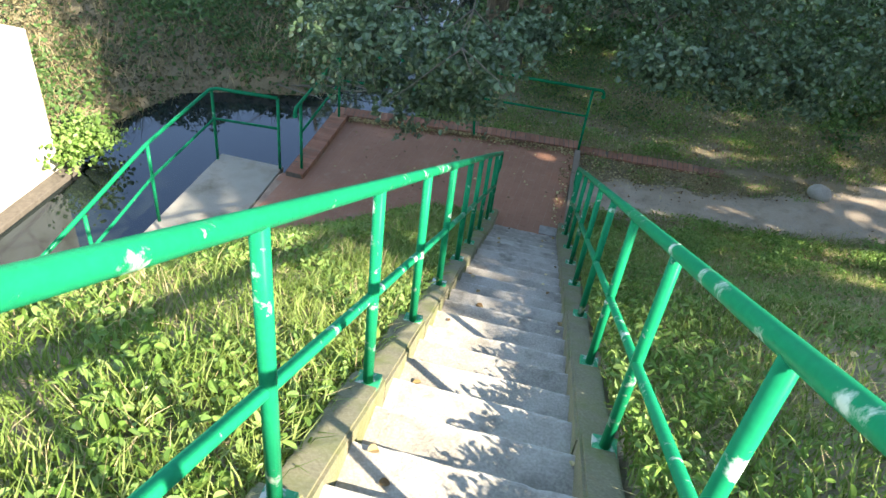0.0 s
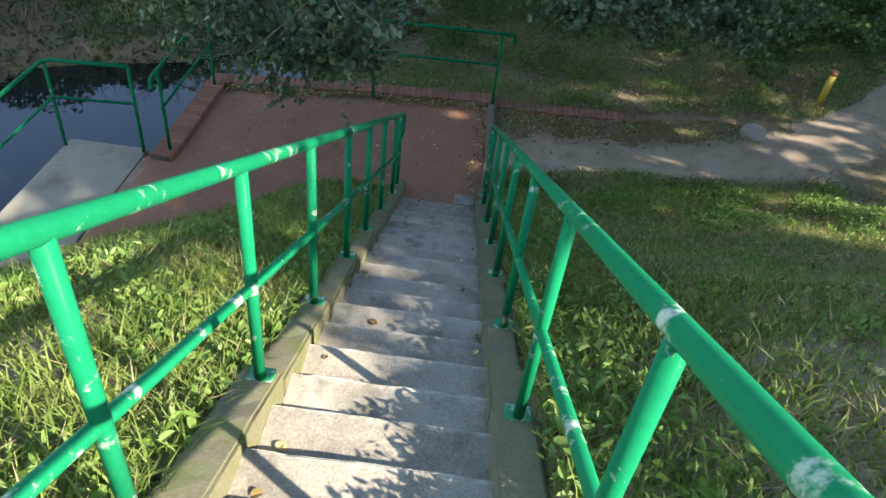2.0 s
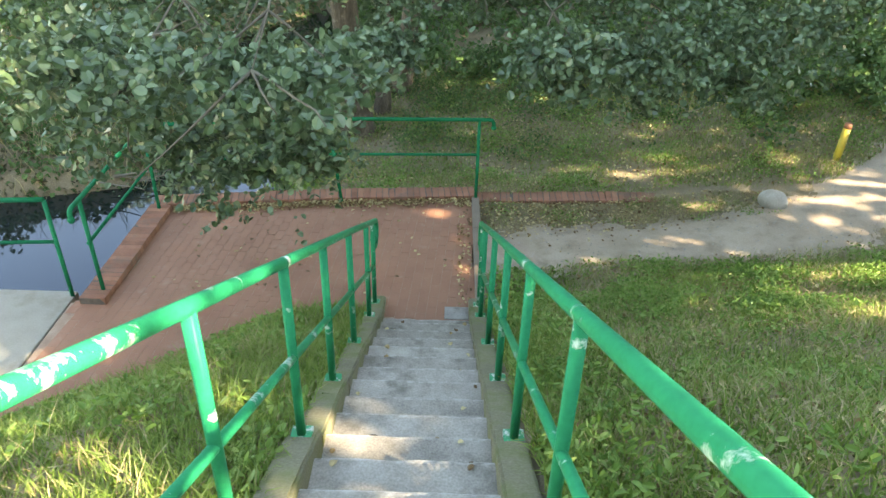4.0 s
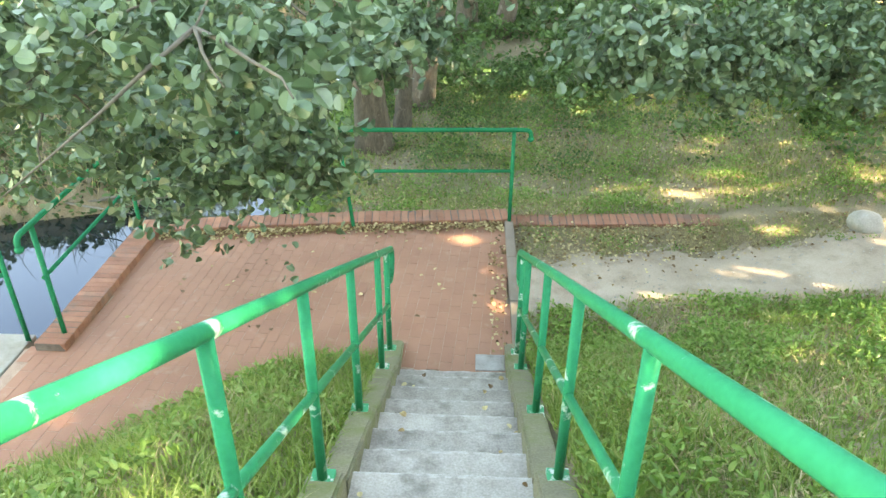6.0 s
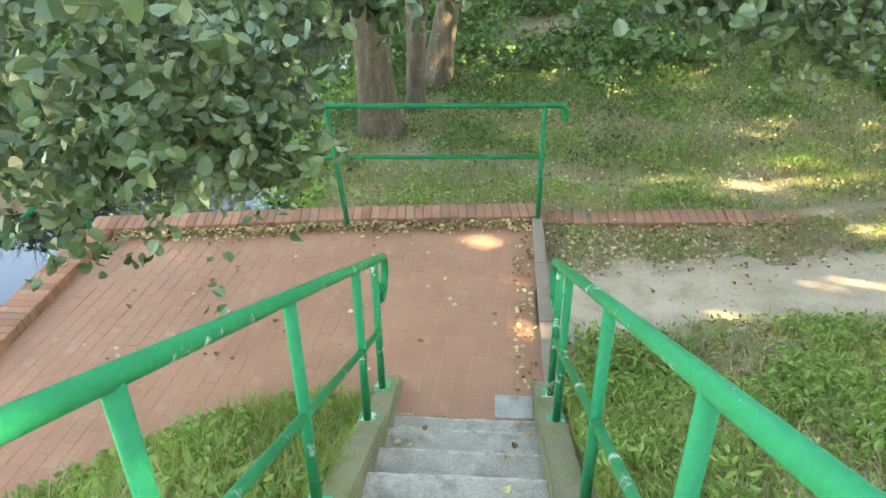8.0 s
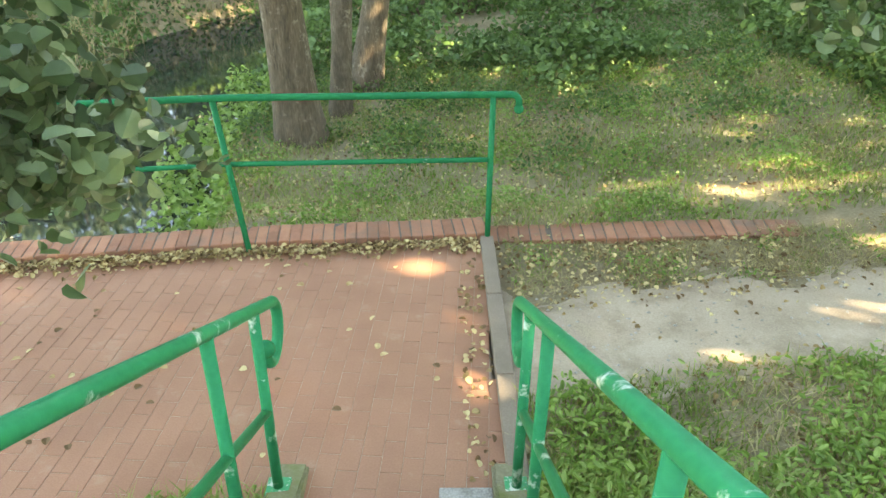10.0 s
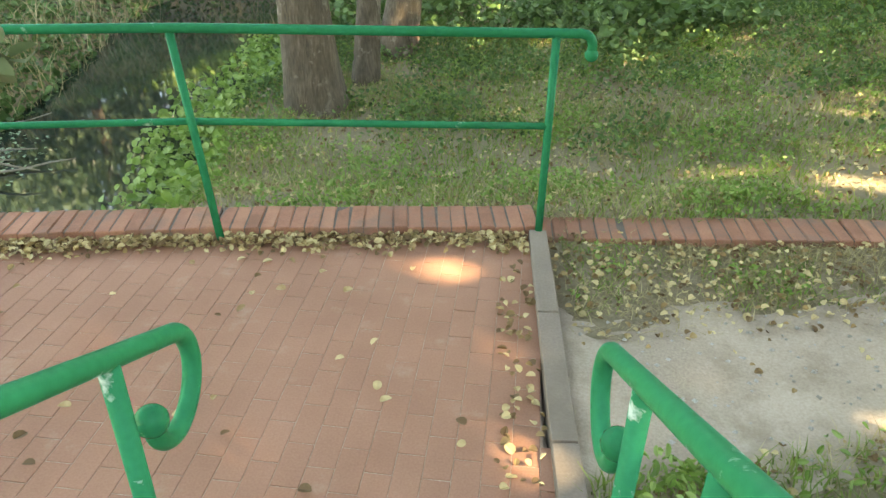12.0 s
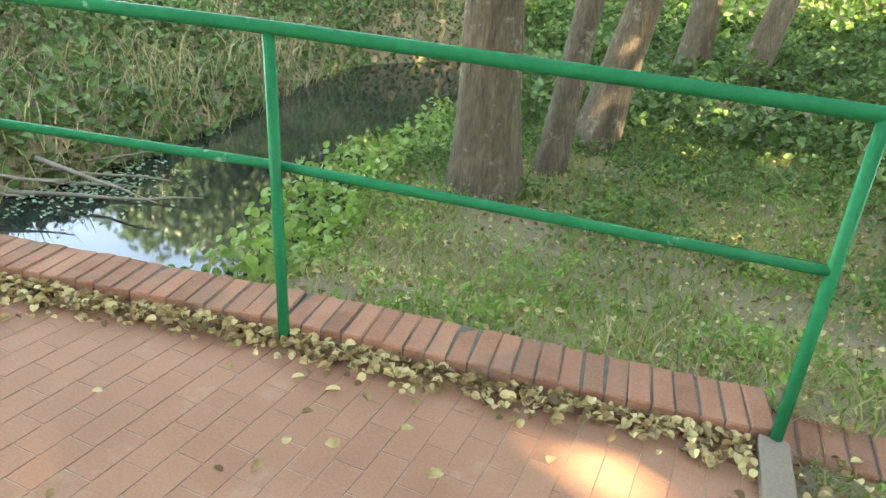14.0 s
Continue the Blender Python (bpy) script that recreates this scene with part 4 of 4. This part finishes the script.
RNG = np.random.default_rng(11)
random.seed(11)
gz1 = lambda x, y: float(ground_z(np.array([x]), np.array([y]))[0])
# after the first four: trees added out of view to block sun and sky
for (x, y), h, r, lean, cc, cr, n, ls in (
    ((-0.87, 7.7), 7, 0.19, (1.2, 0.6), (1.2, 0.8, 7.5), (2.4, 2.2, 1.8), 500, 0.14),
    ((-1.18, 7.9), 7, 0.10, (-0.05, 0.5), (0, 0.8, 7.6), (1.6, 1.6, 1.5), 300, 0.14),
    ((-0.1, 12.2), 8, 0.22, (0.2, 0.4), (0, 0, 7.8), (2.6, 2.4, 2.0), 500, 0.16),
    ((0.65, 12.0), 8, 0.20, (1.7, 0.8), (1.6, 0.8, 8.0), (2.4, 2.4, 2.0), 500, 0.16),
    ((-9.5, 16.0), 5, 0.16, (0.6, -0.5), (0.6, -0.5, 2.4), (2.6, 2.6, 1.7), 800, 0.16),
    ((12.0, 3.8), 11, 0.22, (0.3, 0.2), (0, 0, 9.0), (2.6, 2.8, 5.6), 2000, 0.17),
    ((10.8, 0.4), 13, 0.24, (0.2, 0.1), (0, 0, 9.6), (2.4, 2.8, 5.4), 1700, 0.17),
    ((10.8, -3.4), 13, 0.24, (0.2, 0.1), (0, 0, 8.4), (2.2, 2.7, 5.4), 2300, 0.17),
    ((10.8, -7.3), 13, 0.24, (0.2, 0.1), (0, 0, 7.0), (2.3, 2.6, 5.6), 2900, 0.17),
    ((11.2, -4.9), 10, 0.14, (0.1, 0.1), (0, 0, 4.6), (1.3, 1.4, 1.3), 700, 0.15),
    ((12.9, -1.6), 9, 0.18, (0.2, 0.1), (0, 0, 5.2), (2.2, 2.4, 2.8), 500, 0.16),
    ((12.8, 1.0), 6, 0.15, (0.2, 0.1), (0, 0, 3.6), (1.8, 2.6, 2.4), 750, 0.15),
    ((11.0, -9.6), 10, 0.22, (0.2, 0.1), (0, 0, 5.2), (2.0, 1.7, 3.2), 800, 0.17),
    ((10.6, 9.3), 9, 0.22, (-0.3, 0.2), (-0.6, -0.6, 6.6), (3.2, 3.4, 3.2), 1400, 0.17),
    ((14.5, -5.5), 10, 0.25, (0.2, 0.1), (0, 0, 6.5), (3.0, 2.6, 3.0), 600, 0.18),
    # these low north-west crowns darken the sky's reflection in the creek
    ((-13.0, 17.0), 5, 0.22, (0.2, 0.1), (0, 0, 2.4), (3.2, 3.0, 2.0), 1300, 0.20),
    ((-16.5, 22.5), 6, 0.25, (0.2, 0.1), (0, 0, 3.0), (3.4, 3.0, 2.6), 1100, 0.22),
    ((-11.0, 24.5), 6, 0.25, (-0.2, 0.1), (0, 0, 3.8), (3.2, 3.0, 3.4), 1100, 0.22),
    ((-7.8, 22.5), 3, 0.12, (0.2, 0.1), (0, 0, 1.7), (2.0, 2.0, 1.3), 600, 0.20),
    ((-20.0, 20.0), 5, 0.25, (0.2, 0.1), (0, 0, 2.8), (3.6, 3.2, 2.4), 1300, 0.22),
    ((-4.5, 21.0), 9, 0.25, (0.2, 0.1), (0, 0, 5.5), (3.6, 3.2, 3.6), 900, 0.20),
    ((3.5, 18.0), 9, 0.25, (0.2, 0.1), (0, 0, 5.5), (3.6, 3.2, 3.6), 900, 0.20),
    ((10.0, 16.0), 9, 0.25, (0.2, 0.1), (0, 0, 5.5), (3.6, 3.2, 3.6), 900, 0.20),
    ((15.0, 3.0), 11, 0.25, (0.2, 0.1), (0, 0, 8.0), (3.4, 4.0, 3.6), 1100, 0.18),
):
    plain_tree((x, y, gz1(x, y)), h, r, lean, cc, cr, n, ls, "broad-leaved tree with grey-brown trunk, by the creek or added unseen for shade")

# ---- small things ----
stone = bmesh.new()
bmesh.ops.create_icosphere(stone, subdivisions=3, radius=0.17)
for v in stone.verts:
    v.co = Vector((v.co.x * 1.05, v.co.y * 0.9, v.co.z * 0.8)) * (1 + 0.22 * noise.noise(v.co * 7))
for f in stone.faces:
    f.smooth = True
stone = part("boulder", stone, "stone")
stone.location = (4.17, 2.2, gz1(4.17, 2.2) + 0.08)
tagged(stone, "rounded pale grey boulder beside the footpath", "stone")

marker = thing("marker_post", (5.42, 3.32, gz1(5.42, 3.32)), "yellow marker post with a red top in the grass", "post")
part("shaft", tube(bmesh.new(), [(0, 0, -0.1), (0.01, 0, 0.46)], 0.05, 12), "yellow", marker)
part("cap", tube(bmesh.new(), [(0.01, 0, 0.46), (0.012, 0, 0.53)], 0.054, 12, 0.045), "red", marker)

# bits of dead leaf all over the shaded ground
x, y = scatter(6500, -2.2, 7, 2.75, 8, on_far)
leaves("leaf_litter", np.stack((x, y, ground_z(x, y) + RNG.uniform(0.01, 0.05, len(x))), -1), 0.036, "litter", "brown dead leaves scattered through the grass under the trees", "leaves", 0.7, curl=0.3)
x, y = scatter(3500, 0.62, 6, -5, 1.0, on_right)
leaves("leaf_litter", np.stack((x, y, ground_z(x, y) + RNG.uniform(0.01, 0.04, len(x))), -1), 0.036, "litter", "dead leaves scattered through the slope's grass", "leaves", 0.7, curl=0.3)
clod = bmesh.new()
bmesh.ops.create_icosphere(clod, subdivisions=2, radius=0.026)
for v in clod.verts:
    v.co = Vector((v.co.x * 1.2, v.co.y, v.co.z * 0.7)) * (1 + 0.3 * noise.noise(v.co * 40))
clod = tagged(part("earth_clod", clod, "mortar"), "small dark clod of earth lying on a step", "clod")
clod.location = (-0.215, -2.92, RISE * 9 + 0.014)

# fallen leaves gathered along the kerb and scattered on the landing and steps
n = 1700
lx = RNG.uniform(-3.2, 0.46, n)
ly = np.interp(lx, (-3.46, -1.22, 0.53), (2.07, 2.39, 2.55)) - 0.02 - np.abs(RNG.normal(0, 0.055 + 0.04 * np.abs(np.sin(lx * 2.1)), n))
leaves("leaf_litter", np.stack((lx, ly, 0.010 + RNG.uniform(0, 0.026, n)), -1), 0.037, "litter", "drift of dry yellow-brown fallen leaves along the kerb", "leaves", 0.75, curl=0.3)
n = 120
lx, ly = RNG.uniform(0.30, 0.46, n), RNG.uniform(0.2, 2.5, n)
leaves("leaf_litter", np.stack((lx, ly, 0.01 + RNG.uniform(0, 0.02, n)), -1), 0.037, "litter", "dry fallen leaves along the edging kerb", "leaves", 0.75, curl=0.3)
n = 420
lx, ly = RNG.uniform(0.58, 2.6, n), 2.5 - np.abs(RNG.normal(0, 0.4, n))
leaves("leaf_litter", np.stack((lx, ly, ground_z(lx, ly) + 0.02 + RNG.uniform(0, 0.02, n)), -1), 0.034, "litter", "dry fallen leaves on bare earth", "leaves", 0.75, curl=0.3)
lx, ly = RNG.uniform(-3.0, 0.4, 60), RNG.uniform(0.3, 2.2, 60)
leaves("leaf_litter", np.stack((lx, ly, np.full(60, 0.012)), -1), 0.045, "litter", "single fallen leaves on red paving", "leaves", 0.9, curl=0.2)
k = RNG.integers(0, 24, 60)
lx, ly = RNG.choice((-1, 1), 60) * (0.39 - np.abs(RNG.normal(0, 0.10, 60))), STEP_Y - RUN * k - RNG.uniform(0.02, 0.28, 60)
leaves("leaf_litter", np.stack((lx, ly, RISE * (k + 1) + 0.010), -1), 0.042, "litter", "dry fallen leaves lying on the concrete steps", "leaves", 0.9, curl=0.2)

# driftwood lodged against the far bank
drift = thing("driftwood_pile", (-4.85, 3.9, WATER_Z), "tangle of grey dead branches lodged at the creek bank", "driftwood")
for k in range(18):
    bm = bmesh.new()
    a = Vector((random.uniform(-0.9, 0.5), random.uniform(-0.35, 0.6), random.uniform(0.0, 0.22)))
    an = random.uniform(-0.5, 0.5) + (math.pi / 2 if k % 5 == 0 else 0)
    L = random.uniform(0.5, 1.5)
    limb(bm, a, a + Vector((math.cos(an) * L, math.sin(an) * L, random.uniform(-0.08, 0.12))), random.uniform(0.010, 0.024), 0.005, wob=0.05, n=7, seg=6)
    part("branch", bm, "deadwood", drift)
k = 700
leaves("water_weed", np.stack((RNG.normal(-4.25, 0.30, k), RNG.normal(4.3, 0.35, k), WATER_Z + RNG.uniform(0.003, 0.02, k)), -1), 0.035, "mat", "pale green weed mat floating beside driftwood", "water weed", 0.9)

# ---- pieces: kerb bricks and landing pavers ----
for root, places in KERBS:
    for p, ang, z in places:
        ob = new("brick", random.choice(BRICKS))
        ob.parent = root
        ob.matrix_basis = Matrix.Translation((p.x, p.y, z + random.uniform(-0.003, 0.003))) @ Matrix.Rotation(ang + random.uniform(-0.02, 0.02), 4, "Z")


def paver_bm(bm, cx, cy, ang, z=0.0):
    m = Matrix.Translation((cx, cy, z)) @ Matrix.Rotation(ang, 4, "Z")
    w, l, c = 0.0489, 0.0989, 0.0015
    lo = [bm.verts.new(m @ Vector((sx * w, sy * l, -0.03))) for sx, sy in ((-1, -1), (1, -1), (1, 1), (-1, 1))]
    md = [bm.verts.new(m @ Vector((sx * w, sy * l, -c))) for sx, sy in ((-1, -1), (1, -1), (1, 1), (-1, 1))]
    hi = [bm.verts.new(m @ Vector((sx * (w - c), sy * (l - c), 0))) for sx, sy in ((-1, -1), (1, -1), (1, 1), (-1, 1))]
    for a, b in ((lo, md), (md, hi)):
        for k in range(4):
            bm.faces.new((a[k], a[(k + 1) % 4], b[(k + 1) % 4], b[k]))
    bm.faces.new(hi)


bm = bmesh.new()
paver_bm(bm, 0, 0, 0)
pm = bpy.data.meshes.new("paver")
bm.to_mesh(pm); bm.free()
pm.materials.append(M["paver"])
rest = bmesh.new()
ANG = radians(-4.0)
ca, sa = math.cos(ANG), math.sin(ANG)
cells = []
for i in range(-60, 30):
    for j in range(-30, 30):
        u, v = i * 0.1005, j * 0.2015 + (0.1 if i % 2 else 0)
        cells.append((u * ca - v * sa, u * sa + v * ca + 1.2))
cells = [c for c in cells if c[0] > -3.52 and any(inside(np.array([c[0] + a]), np.array([c[1] + b]), PLATFORM)[0] for a, b in ((-0.035, -0.07), (0.035, -0.07), (0.035, 0.07), (-0.035, 0.07)))]
cells.sort(key=lambda c: math.hypot(c[0] + 0.4, (c[1] - 1.7) * 0.9))
for n, (cx, cy) in enumerate(cells):
    a = ANG + random.uniform(-0.008, 0.008)
    z = random.uniform(-0.0007, 0.0007)
    if n < 300:
        ob = new("paver", pm)
        ob.parent = landing
        ob.matrix_basis = Matrix.Translation((cx, cy, z)) @ Matrix.Rotation(a, 4, "Z")
    else:
        paver_bm(rest, cx, cy, a, z)
tagged(part("pavers", rest, "paver", landing), kind="stuff")
